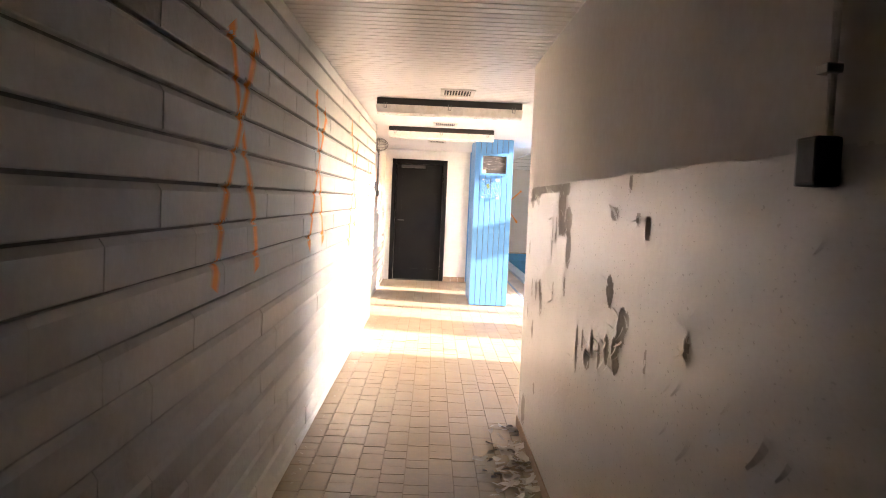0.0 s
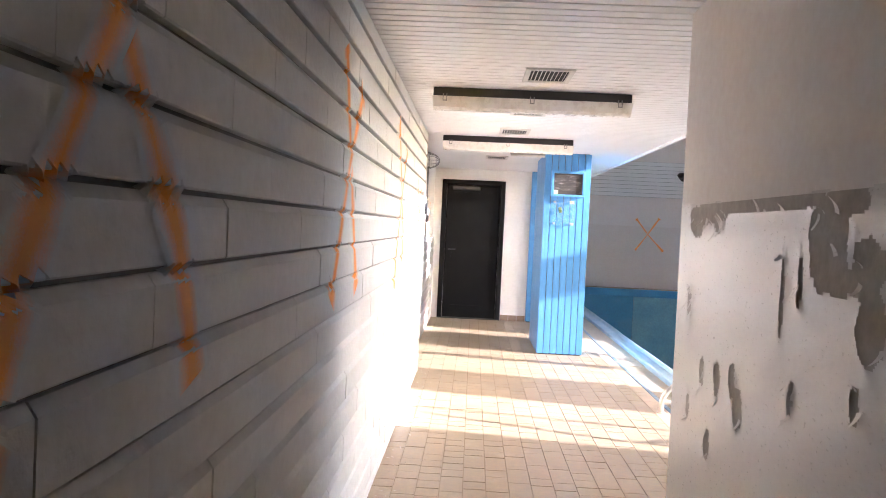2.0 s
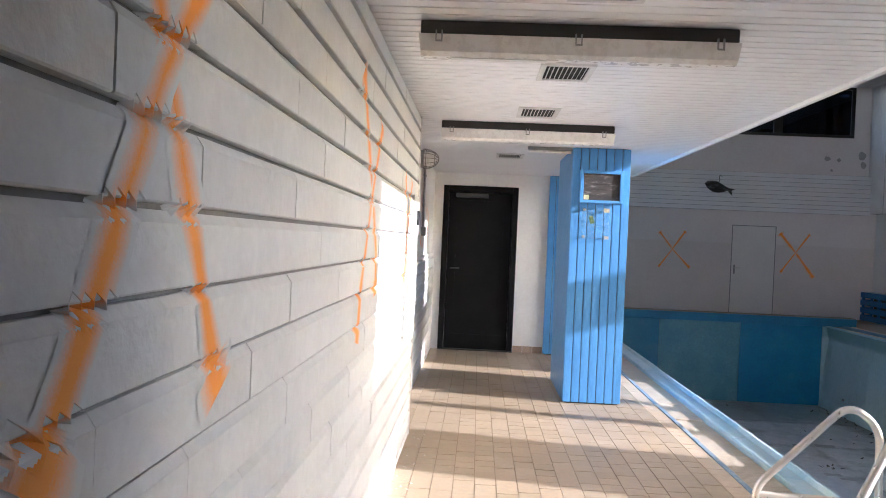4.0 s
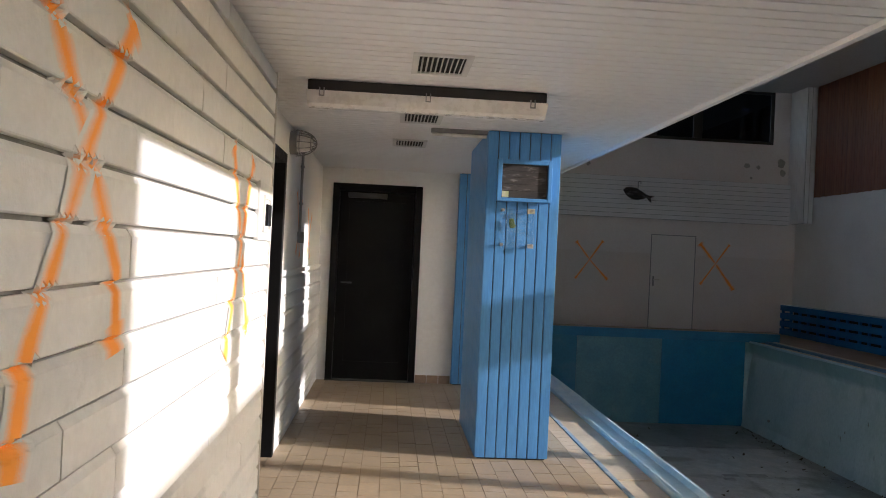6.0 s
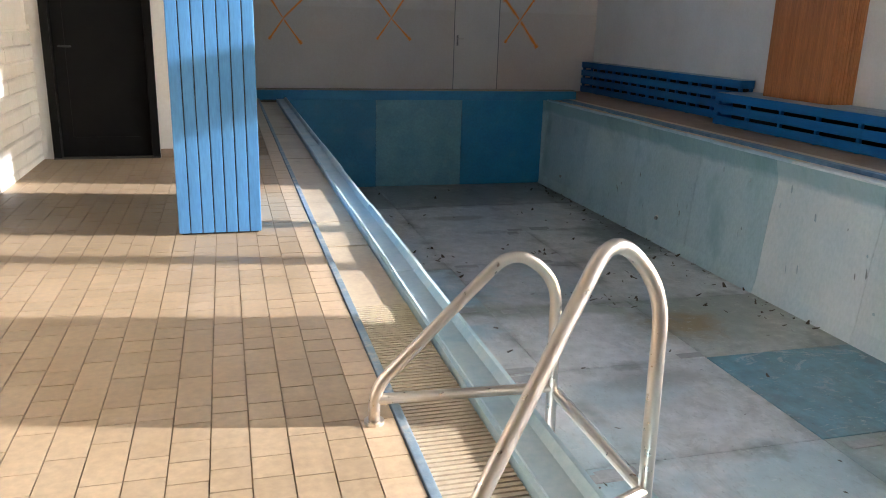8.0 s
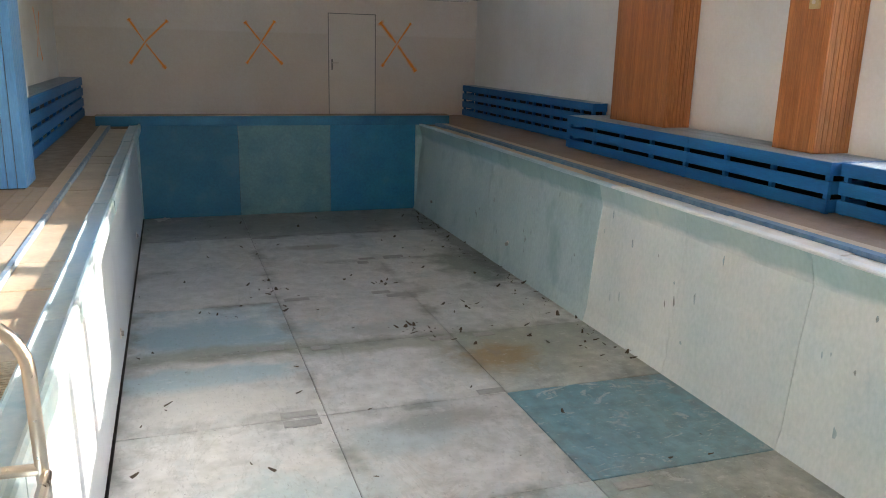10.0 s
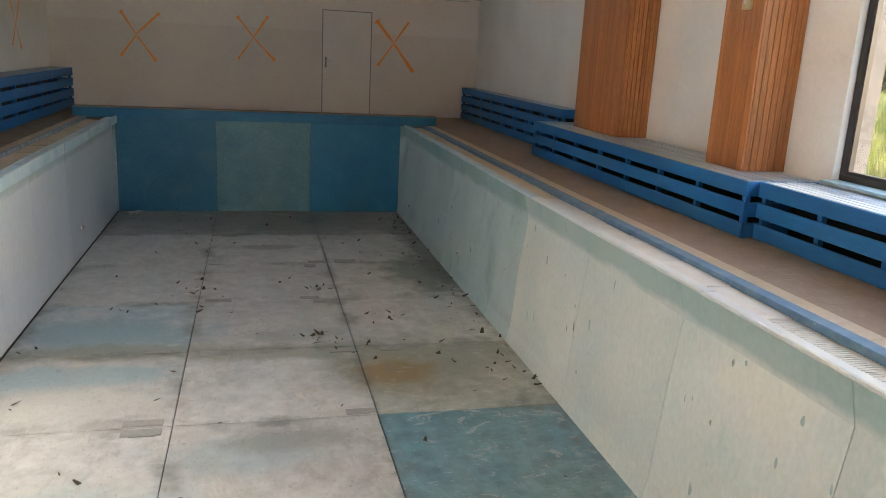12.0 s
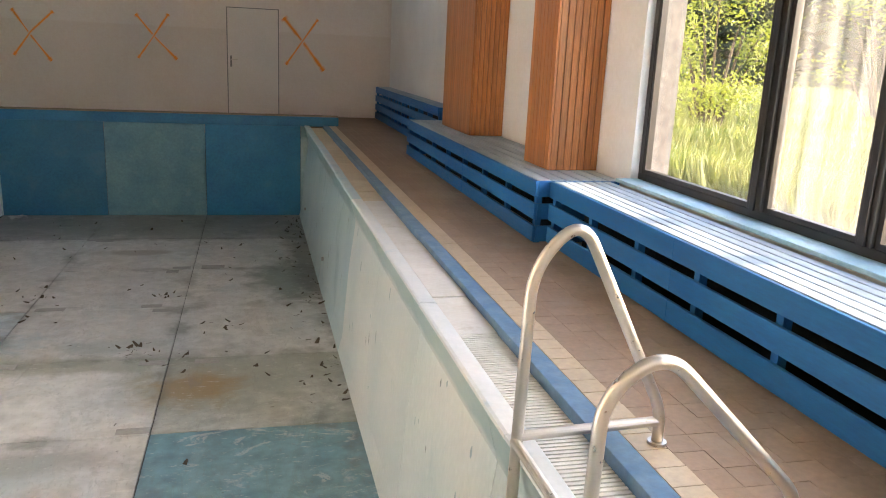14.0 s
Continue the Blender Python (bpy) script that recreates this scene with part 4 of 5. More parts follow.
# ---- benches ----
def bench(x_front, x_back, y0, y1, h, label, end_near=False):
    b = thing("slatted_bench", ((x_front + x_back) / 2, (y0 + y1) / 2, 0), label, "bench", "blue slatted benches")
    s = 1 if x_back > x_front else -1
    n, gap = 3 if h < 0.55 else 4, 0.05
    bh = (h - 0.004 - 0.012 - gap * (n - 1)) / n
    cuts, y = [y0], y0
    while y1 - y > 2.6:
        y += 2.1
        cuts.append(y)
    cuts.append(y1)
    xf = sorted((x_front, x_front + s * 0.022))
    for k in range(n):
        z = 0.012 + k * (bh + gap)
        for a, c in zip(cuts, cuts[1:]):
            part("front_board", box(xf[0], xf[1], a + 0.001, c - 0.001, z, z + bh, 0.004), M_BENCH, b)
        xs = sorted((x_front + s * 0.024, x_back - s * 0.03))
        for yy in (y0 + 0.001, y1 - 0.023):
            part("end_board", box(xs[0], xs[1], yy, yy + 0.022, z, z + bh, 0.004), M_BENCH, b)
    m = max(2, round((y1 - y0) / 0.7))
    for i in range(m + 1):
        yy = y0 + 0.05 + i * (y1 - y0 - 0.1) / m
        xp = sorted((x_front + s * 0.023, x_front + s * 0.068))
        part("post", box(xp[0], xp[1], yy - 0.024, yy + 0.024, 0, h - 0.03), M_BENCH, b)
        xq = sorted((x_back - s * 0.03, x_back - s * 0.07))
        part("post", box(xq[0], xq[1], yy - 0.024, yy + 0.024, 0, h - 0.03), M_BENCH, b)
    k = 6
    w = (abs(x_back - x_front) - 0.024) / k
    for i in range(k):
        a, c = sorted((x_front + s * (0.024 + i * w + (0.001 if i == 0 else 0.007)), x_front + s * (0.024 + (i + 1) * w - 0.007)))
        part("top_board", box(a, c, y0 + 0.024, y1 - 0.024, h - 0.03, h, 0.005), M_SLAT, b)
    # black block added inside so the gaps between boards read as deep shade
    part("shade_core", box(min(x_front + s * 0.25, x_back), max(x_front + s * 0.25, x_back), y0 + 0.1, y1 - 0.1, 0, h - 0.1), M_BLACK, b)
    return b


bench(7.54, RIGHT - 0.01, 9.76, 14.82, 0.475, "blue slatted bench around wood-clad piers, tops coloured pale for sky light")
bench(7.65, RIGHT - 0.125, 3.75, 9.755, 0.475, "blue slatted bench below the windows, top boards coloured pale for sky light")
bench(7.96, RIGHT - 0.01, 14.83, 20.5, 0.645, "higher blue slatted bench against the end wall")
bench(0.44, 0.06, 13.1, 20.45, 0.72, "blue slatted bench along the far side wall")


# ---- wood-clad piers and wall boards ----
def pier(y0, y1, x0, label):
    p = thing("wood_pier", (RIGHT - 0.2, (y0 + y1) / 2, 0.475), label, "pier", "wood-clad piers", "structure")
    part("core", box(x0 + 0.02, RIGHT, y0 + 0.02, y1 - 0.02, 0.476, HIGH), M_WOOD_DARK, p)
    n = 7
    w = (RIGHT - x0 - 0.02) / n
    for i in range(n):
        part("board", box(x0 + 0.02 + i * w + 0.003, x0 + 0.02 + (i + 1) * w - 0.003, y0, y0 + 0.02, 0.478, HIGH, 0.004), M_WOOD, p)
    k = max(3, round((y1 - y0) / 0.085))
    w = (y1 - y0) / k
    for i in range(k):
        part("board", box(x0, x0 + 0.019, y0 + i * w + 0.0015, y0 + (i + 1) * w - 0.0015, 0.478, HIGH, 0.003), M_WOOD, p)
    return p


pier(12.85, 14.15, 7.86, "broad pier clad in varnished pine boards")
pier(10.28, 10.85, 7.82, "narrow pier clad in varnished pine boards")
ub = thing("wall_boarding", (RIGHT, 17, 2.93), "dark red-brown vertical boarding high on the wall", "boarding", kind="structure")
me = data_of(box(-0.02, 0, -0.036, 0.036, 2.93, HIGH, 0.004), "board", M_WOOD_DARK)
y = 14.2
while y < 19.84:
    piece("board", me, ub, (RIGHT - 0.012, y, random.uniform(-0.006, 0.006)))
    y += 0.082
part("batten", box(RIGHT - 0.012, RIGHT, 14.16, 19.84, 2.94, HIGH), M_BLACK, ub)

tag = thing("sensor_box", (7.81, 10.5, 1.85), "small yellowed plastic box on the narrow pier", "box")
part("housing", box(7.79, 7.82, 10.44, 10.56, 1.83, 1.95, 0.006), surf("yellowed_plastic", (0.6, 0.52, 0.28), (0.55, 0.46, 0.25), 6, 0.5), tag)
part("lens_cap", rod(bmesh.new(), (7.79, 10.5, 1.89), (7.78, 10.5, 1.89), 0.02), M_PLASTIC, tag)

# ---- lamps, vents and fittings on the low ceiling ----
def batten_lamp(xc, yc):
    la = thing("batten_lamp", (xc, yc, LOW), "fluorescent batten with dark base and milky cover, unlit", "lamp", "ceiling battens")
    part("base", box(xc - 0.625, xc + 0.625, yc - 0.052, yc + 0.052, LOW - 0.058, LOW - 0.002, 0.008), M_LAMPBASE, la)
    bm = bmesh.new()
    prof = [(-0.058, -0.058), (0.058, -0.058), (0.05, -0.125), (0.03, -0.14), (-0.03, -0.14), (-0.05, -0.125)]
    rings = [[bm.verts.new((xc + s * (0.632 if z > -0.1 else 0.622), yc + y, LOW + z)) for y, z in prof] for s in (-1, 1)]
    for k in range(6):
        bm.faces.new((rings[0][k], rings[0][(k + 1) % 6], rings[1][(k + 1) % 6], rings[1][k]))
    bm.faces.new(rings[0]), bm.faces.new(rings[1][::-1])
    bmesh.ops.recalc_face_normals(bm, faces=bm.faces)
    cv = part("cover", bm, M_DIFFUSER, la, "milky plastic cover")
    for dx in (-0.55, 0.0, 0.55):
        part("clip", join([(xc + dx - 0.014, xc + dx - 0.009, yc - 0.066, yc - 0.052, LOW - 0.085, LOW - 0.045), (xc + dx + 0.009, xc + dx + 0.014, yc - 0.066, yc - 0.052, LOW - 0.085, LOW - 0.045), (xc + dx - 0.014, xc + dx + 0.014, yc - 0.066, yc - 0.06, LOW - 0.09, LOW - 0.084)]), M_GREYMETAL, cv)
    part("label_strip", box(xc - 0.5, xc - 0.12, yc - 0.02, yc + 0.02, LOW - 0.144, LOW - 0.14), M_PLASTIC, cv)
    return la


batten_lamp(-0.345, 5.535)
batten_lamp(-0.385, 8.13)
st = thing("strip_lamp", (-0.1, 9.46, LOW), "thin bare strip lamp beside the column", "lamp")
part("tray", box(-0.3, 0.095, 9.43, 9.49, LOW - 0.03, LOW - 0.002, 0.004), M_GREYMETAL, st)
part("tube", rod(bmesh.new(), (-0.29, 9.46, LOW - 0.042), (0.09, 9.46, LOW - 0.042), 0.012), M_DIFFUSER, st)


def vent(xc, yc):
    v = thing("ceiling_vent", (xc, yc, LOW), "white ceiling vent with a slatted dark grille", "vent", "ceiling vents")
    a, b = 0.135, 0.19
    vf = part("vent_frame", join([(xc - a, xc + a, yc - b, yc - b + 0.03, LOW - 0.012, LOW, 0.003), (xc - a, xc + a, yc + b - 0.03, yc + b, LOW - 0.012, LOW, 0.003), (xc - a, xc - a + 0.03, yc - b + 0.03, yc + b - 0.03, LOW - 0.012, LOW, 0.003), (xc + a - 0.03, xc + a, yc - b + 0.03, yc + b - 0.03, LOW - 0.012, LOW, 0.003)]), M_PLASTIC, v)
    part("backing", box(xc - a + 0.03, xc + a - 0.03, yc - b + 0.03, yc + b - 0.03, LOW - 0.003, LOW - 0.001), M_BLACK, v)
    me = data_of(box(-0.0015, 0.0015, -b + 0.03, b - 0.03, -0.009, 0.009), "vent_slat", M_PLASTIC)
    for i in range(9):
        piece("vent_slat", me, vf, (xc - a + 0.045 + i * 0.0225, yc, LOW - 0.011), Matrix.Rotation(radians(28), 4, "Y"))
    return v


for xc, yc in ((-0.295, 4.985), (-0.305, 6.36), (-0.35, 7.6), (-0.385, 9.06), (-0.43, 10.26)):
    vent(xc, yc)

# bulkhead lamp in a wire cage, conduit and box on the side wall
cg = thing("cage_lamp", (LEFT2, 9.75, 2.06), "round bulkhead lamp behind a wire cage", "lamp")
part("base", rod(bmesh.new(), (LEFT2, 9.75, 2.16), (LEFT2 + 0.05, 9.75, 2.16), 0.085, 20), M_GREYMETAL, cg)
bm = bmesh.new()
bmesh.ops.create_uvsphere(bm, u_segments=16, v_segments=10, radius=0.065, matrix=Matrix.Translation((LEFT2 + 0.08, 9.75, 2.16)) @ Matrix.Diagonal((1.3, 1, 1, 1)))
part("globe", bm, M_DIFFUSER, cg, smooth=True)
for k in range(6):
    a = k * math.pi / 6
    u = Vector((0, math.cos(a), math.sin(a)))
    c = Vector((LEFT2 + 0.04, 9.75, 2.16))
    part("cage_wire", tube([c + 0.095 * math.cos(s) * u + Vector((0.15 * math.sin(s), 0, 0)) for s in [math.pi * i / 12 for i in range(13)]], 0.003, 6), M_GREYMETAL, cg)
for r, dx in ((0.092, 0.07), (0.06, 0.15)):
    c = Vector((LEFT2 + dx, 9.75, 2.16))
    part("cage_ring", tube([c + r * Vector((0, math.cos(s), math.sin(s))) for s in [math.tau * i / 20 for i in range(21)]], 0.003, 6), M_GREYMETAL, cg)
cd = thing("conduit", (LEFT2, 10.45, 1.5), "thin grey cable conduit on the wall", "conduit")
part("pipe", rod(bmesh.new(), (LEFT2 + 0.014, 10.45, 1.52), (LEFT2 + 0.014, 10.45, LOW), 0.011), M_GREYMETAL, cd)
part("junction_box", box(LEFT2, LEFT2 + 0.05, 10.41, 10.49, 1.44, 1.53, 0.006), M_GREYMETAL, cd, "dark junction box")
for z in (1.75, 2.05):
    part("clamp", box(LEFT2, LEFT2 + 0.03, 10.43, 10.47, z, z + 0.02, 0.003), M_GREYMETAL, cd)
sw = thing("switch_panel", (LEFT, 7.77, 1.44), "white switch plate with a dark rocker on the block wall", "switch")
pl = part("plate", box(LEFT - 0.01, LEFT + 0.012, 7.57, 7.95, 1.43, 1.7, 0.004), M_PLASTIC, sw)
part("recess_frame", join([(LEFT + 0.012, LEFT + 0.022, 7.66, 7.675, 1.47, 1.64), (LEFT + 0.012, LEFT + 0.022, 7.835, 7.85, 1.47, 1.64), (LEFT + 0.012, LEFT + 0.022, 7.675, 7.835, 1.625, 1.64), (LEFT + 0.012, LEFT + 0.022, 7.675, 7.835, 1.47, 1.485)]), M_PLASTIC, pl)
part("rocker", box(LEFT + 0.012, LEFT + 0.03, 7.7, 7.81, 1.5, 1.6, 0.004), M_BLACK, pl, "dark rocker")
jb = thing("cable_box", (PEEL, -0.1, 1.46), "dark switch box under a painted conduit", "switch box")
part("box_body", box(PEEL - 0.045, PEEL - 0.004, -0.14, -0.075, 1.465, 1.54, 0.006), M_BLACK, jb)
part("box_side", box(PEEL - 0.042, PEEL - 0.004, -0.074, -0.066, 1.465, 1.54, 0.003), M_GREYMETAL, jb)
part("pipe", rod(bmesh.new(), (PEEL - 0.014, -0.11, 1.54), (PEEL - 0.014, -0.11, LOW), 0.007), M_UPPER, jb)
part("clamp", box(PEEL - 0.03, PEEL - 0.004, -0.125, -0.09, 1.635, 1.65, 0.003), M_GREYMETAL, jb)
bbm = thing("baseboard", (0, DOORWALL, 0), "grey-brown tile skirting at the end wall", "baseboard", kind="structure")
for i in range(3):
    part("skirting_tile", box(-0.215 + i * 0.128, -0.092 + i * 0.128, DOORWALL - 0.012, DOORWALL, 0, 0.085, 0.003), M_DECK, bbm)

# wall-mounted fish ornament
fish = bmesh.new()
out = [(-0.36, 0.14), (-0.3, 0.2), (-0.2, 0.21), (-0.08, 0.2), (0.05, 0.13), (0.14, 0.075), (0.2, 0.05), (0.34, 0.03), (0.25, 0.0), (0.27, -0.11), (0.17, -0.0), (0.1, -0.03), (-0.05, -0.06), (-0.18, -0.04), (-0.27, 0.02), (-0.32, 0.08)]
r0 = [fish.verts.new((4.7 + x, FAR - 0.150, 2.8 + z)) for x, z in out]
r1 = [fish.verts.new((4.69 + x * 0.86, FAR - 0.18, 2.806 + z * 0.86)) for x, z in out]
for k in range(len(out)):
    q = (k + 1) % len(out)
    fish.faces.new((r0[k], r0[q], r1[q], r1[k]))
fish.faces.new(r0), fish.faces.new(r1[::-1])
bmesh.ops.recalc_face_normals(fish, faces=fish.faces)
fo = thing("fish_ornament", (4.7, FAR - 0.15, 2.75), "dark metal fish ornament hung on the cladding", "ornament")
part("fish_body", fish, M_RUST, fo)
part("hook", tube(rounded([(4.66, FAR - 0.165, 2.98), (4.66, FAR - 0.165, 3.13), (4.72, FAR - 0.165, 3.15), (4.72, FAR - 0.15, 3.09)], (0.03, 0.03)), 0.006, 8), M_BLACK, fo)
pv = thing("wall_pipes", (0.07, 16.0, 0), "pair of white heating pipes on the far side wall", "pipe")
for dy in (0, 0.1):
    part("pipe", rod(bmesh.new(), (0.075, 15.95 + dy, 0.64), (0.075, 15.95 + dy, 3.2), 0.016), M_PLASTIC, pv)
# holes and loose plaster by the strip window
bm = bmesh.new()
for cx, cz, r in ((7.1, 3.62, 0.06), (7.35, 3.6, 0.045), (7.86, 3.7, 0.09), (7.9, 3.5, 0.07), (3.2, 3.5, 0.08), (3.6, 3.48, 0.05), (7.2, 3.36, 0.03)):
    ring = [bm.verts.new((cx + r * (0.7 + 0.6 * random.random()) * math.cos(a), FAR - 0.003, cz + r * (0.7 + 0.6 * random.random()) * math.sin(a))) for a in [k * math.tau / 11 for k in range(11)]]
    bm.faces.new(ring)
part("bare_patches", bm, M_PLASTER, wall_far, "bare plaster where paint fell off")


# ---- flaking oil paint on the corridor wall ----
HOLES = [(2.33, 1.4, 0.12, 0.11), (2.27, 1.5, 0.1, 0.035), (2.17, 1.35, 0.09, 0.06), (2.13, 1.23, 0.06, 0.08), (2.3, 1.33, 0.11, 0.045), (3.3, 1.485, 0.22, 0.035), (3.42, 1.45, 0.08, 0.045), (3.17, 1.45, 0.035, 0.03),
         (3.27, 0.93, 0.022, 0.05), (3.1, 0.94, 0.026, 0.05), (2.95, 0.96, 0.028, 0.05), (2.89, 0.89, 0.04, 0.055), (3.42, 0.78, 0.02, 0.04), (3.17, 0.7, 0.026, 0.05), (3.47, 1.16, 0.02, 0.045),
         (2.51, 1.0, 0.014, 0.04), (2.18, 1.06, 0.018, 0.04), (2.6, 1.25, 0.009, 0.1), (2.49, 1.3, 0.012, 0.06), (1.3, 1.14, 0.05, 0.045), (1.1, 1.07, 0.065, 0.04), (1.13, 1.03, 0.05, 0.04),
         (1.18, 0.95, 0.045, 0.06), (1.62, 0.85, 0.05, 0.035), (1.54, 0.92, 0.02, 0.05), (1.83, 0.85, 0.02, 0.09), (1.31, 0.94, 0.028, 0.05), (0.88, 1.365, 0.022, 0.032), (0.99, 1.39, 0.016, 0.014),
         (1.29, 1.4, 0.05, 0.018), (0.5, 1.1, 0.014, 0.025), (0.84, 1.0, 0.008, 0.035), (1.42, 0.9, 0.014, 0.05), (1.72, 0.9, 0.014, 0.04), (3.42, 0.17, 0.08, 0.09), (3.0, 0.4, 0.02, 0.03), (2.95, 1.505, 0.3, 0.02), (2.6, 1.505, 0.25, 0.018), (1.1, 1.5, 0.014, 0.03)]
ISLANDS = [(2.235, 1.43, 0.03, 0.045), (2.225, 1.36, 0.015, 0.03)]
CURLS = [(0.22, 1.05, 0.03), (0.44, 0.9, 0.05), (0.61, 0.89, 0.03), (-0.05, 1.02, 0.04), (0.04, 1.03, 0.06), (-0.11, 1.39, 0.03), (0.46, 1.2, 0.02), (0.52, 1.02, 0.04), (0.6, 1.0, 0.03), (1.2, 0.3, 0.04), (2.2, 0.6, 0.03)]


def paint_sheet():
    step = 0.0075
    ny, nz = int((NEAR + 1.6) / step) + 1, int(1.53 / step) + 1
    verts, hole = [], np.zeros((ny, nz), bool)
    for i in range(ny):
        y = min(-1.6 + i * step, NEAR)
        for k in range(nz):
            z = 0.02 + k * step
            f, wob = 9.0, noise.noise(Vector((y * 20, z * 15, 3.1)))
            rough = 0.013 * wob + 0.011 * noise.noise(Vector((y * 46, z * 34, 7.7))) + 0.007 * noise.noise(Vector((y * 95, z * 60, 1.7)))
            for hy, hz, ry, rz in HOLES:
                if abs(y - hy) < 0.3 and abs(z - hz) < 0.3:
                    u, v = (y - hy) / ry, (z - hz) / rz
                    h = math.hypot(u, v)
                    f = min(f, (h - 1) * h / max(math.hypot(u / ry, v / rz), 1e-6) + rough * min(1.0, min(ry, rz) * 18))
            keep = min(math.hypot((y - iy) / ry, (z - iz) / rz) + 0.5 * wob for iy, iz, ry, rz in ISLANDS)
            f2 = 9.0 if keep < 1.0 else f
            top = 1.53 + 0.008 * noise.noise(Vector((y * 7, 0, 0)))
            hole[i, k] = f2 < 0.0 or z > top
            lift = 0.002 + 0.007 * math.exp(-max(f, 0) / 0.009) * max(0.05, 0.3 + 1.2 * noise.noise(Vector((y * 15, z * 15, 9))))
            lift += 0.002 * max(0, noise.noise(Vector((y * 6, z * 2.5, 2)))) + 0.0006 * noise.noise(Vector((y * 30, z * 30, 2)))
            verts.append((PEEL - lift, y, z))
    faces = []
    for i in range(ny - 1):
        for k in range(nz - 1):
            if not (hole[i, k] or hole[i + 1, k] or hole[i + 1, k + 1] or hole[i, k + 1]):
                a = i * nz + k
                faces.append((a, a + 1, a + nz + 1, a + nz))
    me = bpy.data.meshes.new("oil_paint")
    me.from_pydata(verts, [], faces)
    me.materials.append(M_OIL)
    me.polygons.foreach_set("use_smooth", [True] * len(me.polygons))
    ob = new("oil_paint", me)
    ob.parent = wall_peel
    return tagged(ob, "cracked glossy oil paint, curling off in places")


paint_sheet()
part("upper_coat", box(PEEL - 0.0022, PEEL, -4, NEAR, 1.522, LOW - 0.002), M_UPPER, wall_peel, "matt grey-beige wall paint")
part("end_coat", box(PEEL + 0.002, RIGHT, NEAR, NEAR + 0.004, 0, LOW), M_UPPER, wall_peel)
part("skirting", box(PEEL - 0.014, PEEL - 0.006, -1.6, NEAR, 0.0, 0.07, 0.003), M_DECK, wall_peel, "brown tile skirting")


def flake(verts, faces, c, u, v, n, w, h, curl):
    """One curled chip of paint: a strip bent outwards at its free end."""
    base = len(verts)
    for s in range(5):
        t = s / 4
        for e in (-0.5, 0.5):
            verts.append(c + u * (e * w * (1 - 0.6 * t * t)) + v * (h * t) + n * (curl * t * t))
    for s in range(4):
        a = base + s * 2
        faces.append((a, a + 1, a + 3, a + 2))


fv, ff = [], []
for cy, cz, ch in CURLS:
    flake(fv, ff, Vector((PEEL - 0.005, cy, cz)), Vector((0, 1, 0.2)), Vector((0, 0.2, -1)), Vector((-1, 0, 0)), ch * 0.5, ch, ch * 0.5)
for k in range(90):
    hy, hz, ry, rz = random.choice(HOLES)
    a = random.uniform(0, math.tau)
    c = Vector((PEEL - 0.006, hy + 1.0 * ry * math.cos(a) + random.gauss(0, 0.012), min(1.47, hz + 1.0 * rz * math.sin(a) + random.gauss(0, 0.012))))
    up = random.choice((1, -1, -1))
    flake(fv, ff, c, Vector((0, 1, random.uniform(-0.4, 0.4))), Vector((0, random.uniform(-0.3, 0.3), up)), Vector((-1, 0, 0)), random.uniform(0.008, 0.026), random.uniform(0.014, 0.05), random.uniform(0.008, 0.024))
me = bpy.data.meshes.new("paint_flakes")
me.from_pydata(fv, [], ff)
me.materials.append(M_OIL)
ob = new("paint_flakes", me)
ob.parent = wall_peel
tagged(ob, "curled paint chips clinging to the wall", kind="stuff")
fv, ff = [], []
for k in range(170):
    yy = random.gauss(2.7, 0.5)
    c = Vector((PEEL - 0.03 - abs(random.gauss(0, 0.09)), min(yy, 3.6), 0.002 + random.random() * 0.006))
    a = random.uniform(0, math.tau)
    u = Vector((math.cos(a), math.sin(a), random.uniform(-0.3, 0.3)))
    flake(fv, ff, c, u, Vector((-math.sin(a), math.cos(a), random.uniform(0, 0.3))), Vector((0, 0, 1)), random.uniform(0.018, 0.06), random.uniform(0.02, 0.07), random.uniform(0.0, 0.018))
for k in range(60):
    c = Vector((LEFT + 0.03 + abs(random.gauss(0, 0.05)), random.uniform(2, 8), 0.003))
    a = random.uniform(0, math.tau)
    flake(fv, ff, c, Vector((math.cos(a), math.sin(a), 0.1)), Vector((-math.sin(a), math.cos(a), 0.1)), Vector((0, 0, 1)), random.uniform(0.006, 0.02), random.uniform(0.008, 0.025), 0.004)
me = bpy.data.meshes.new("paint_debris")
me.from_pydata(fv, [], ff)
me.materials.append(M_FLAKE)
tagged(new("paint_debris", me), "fallen paint chips lying along the wall foot", "debris", kind="stuff")


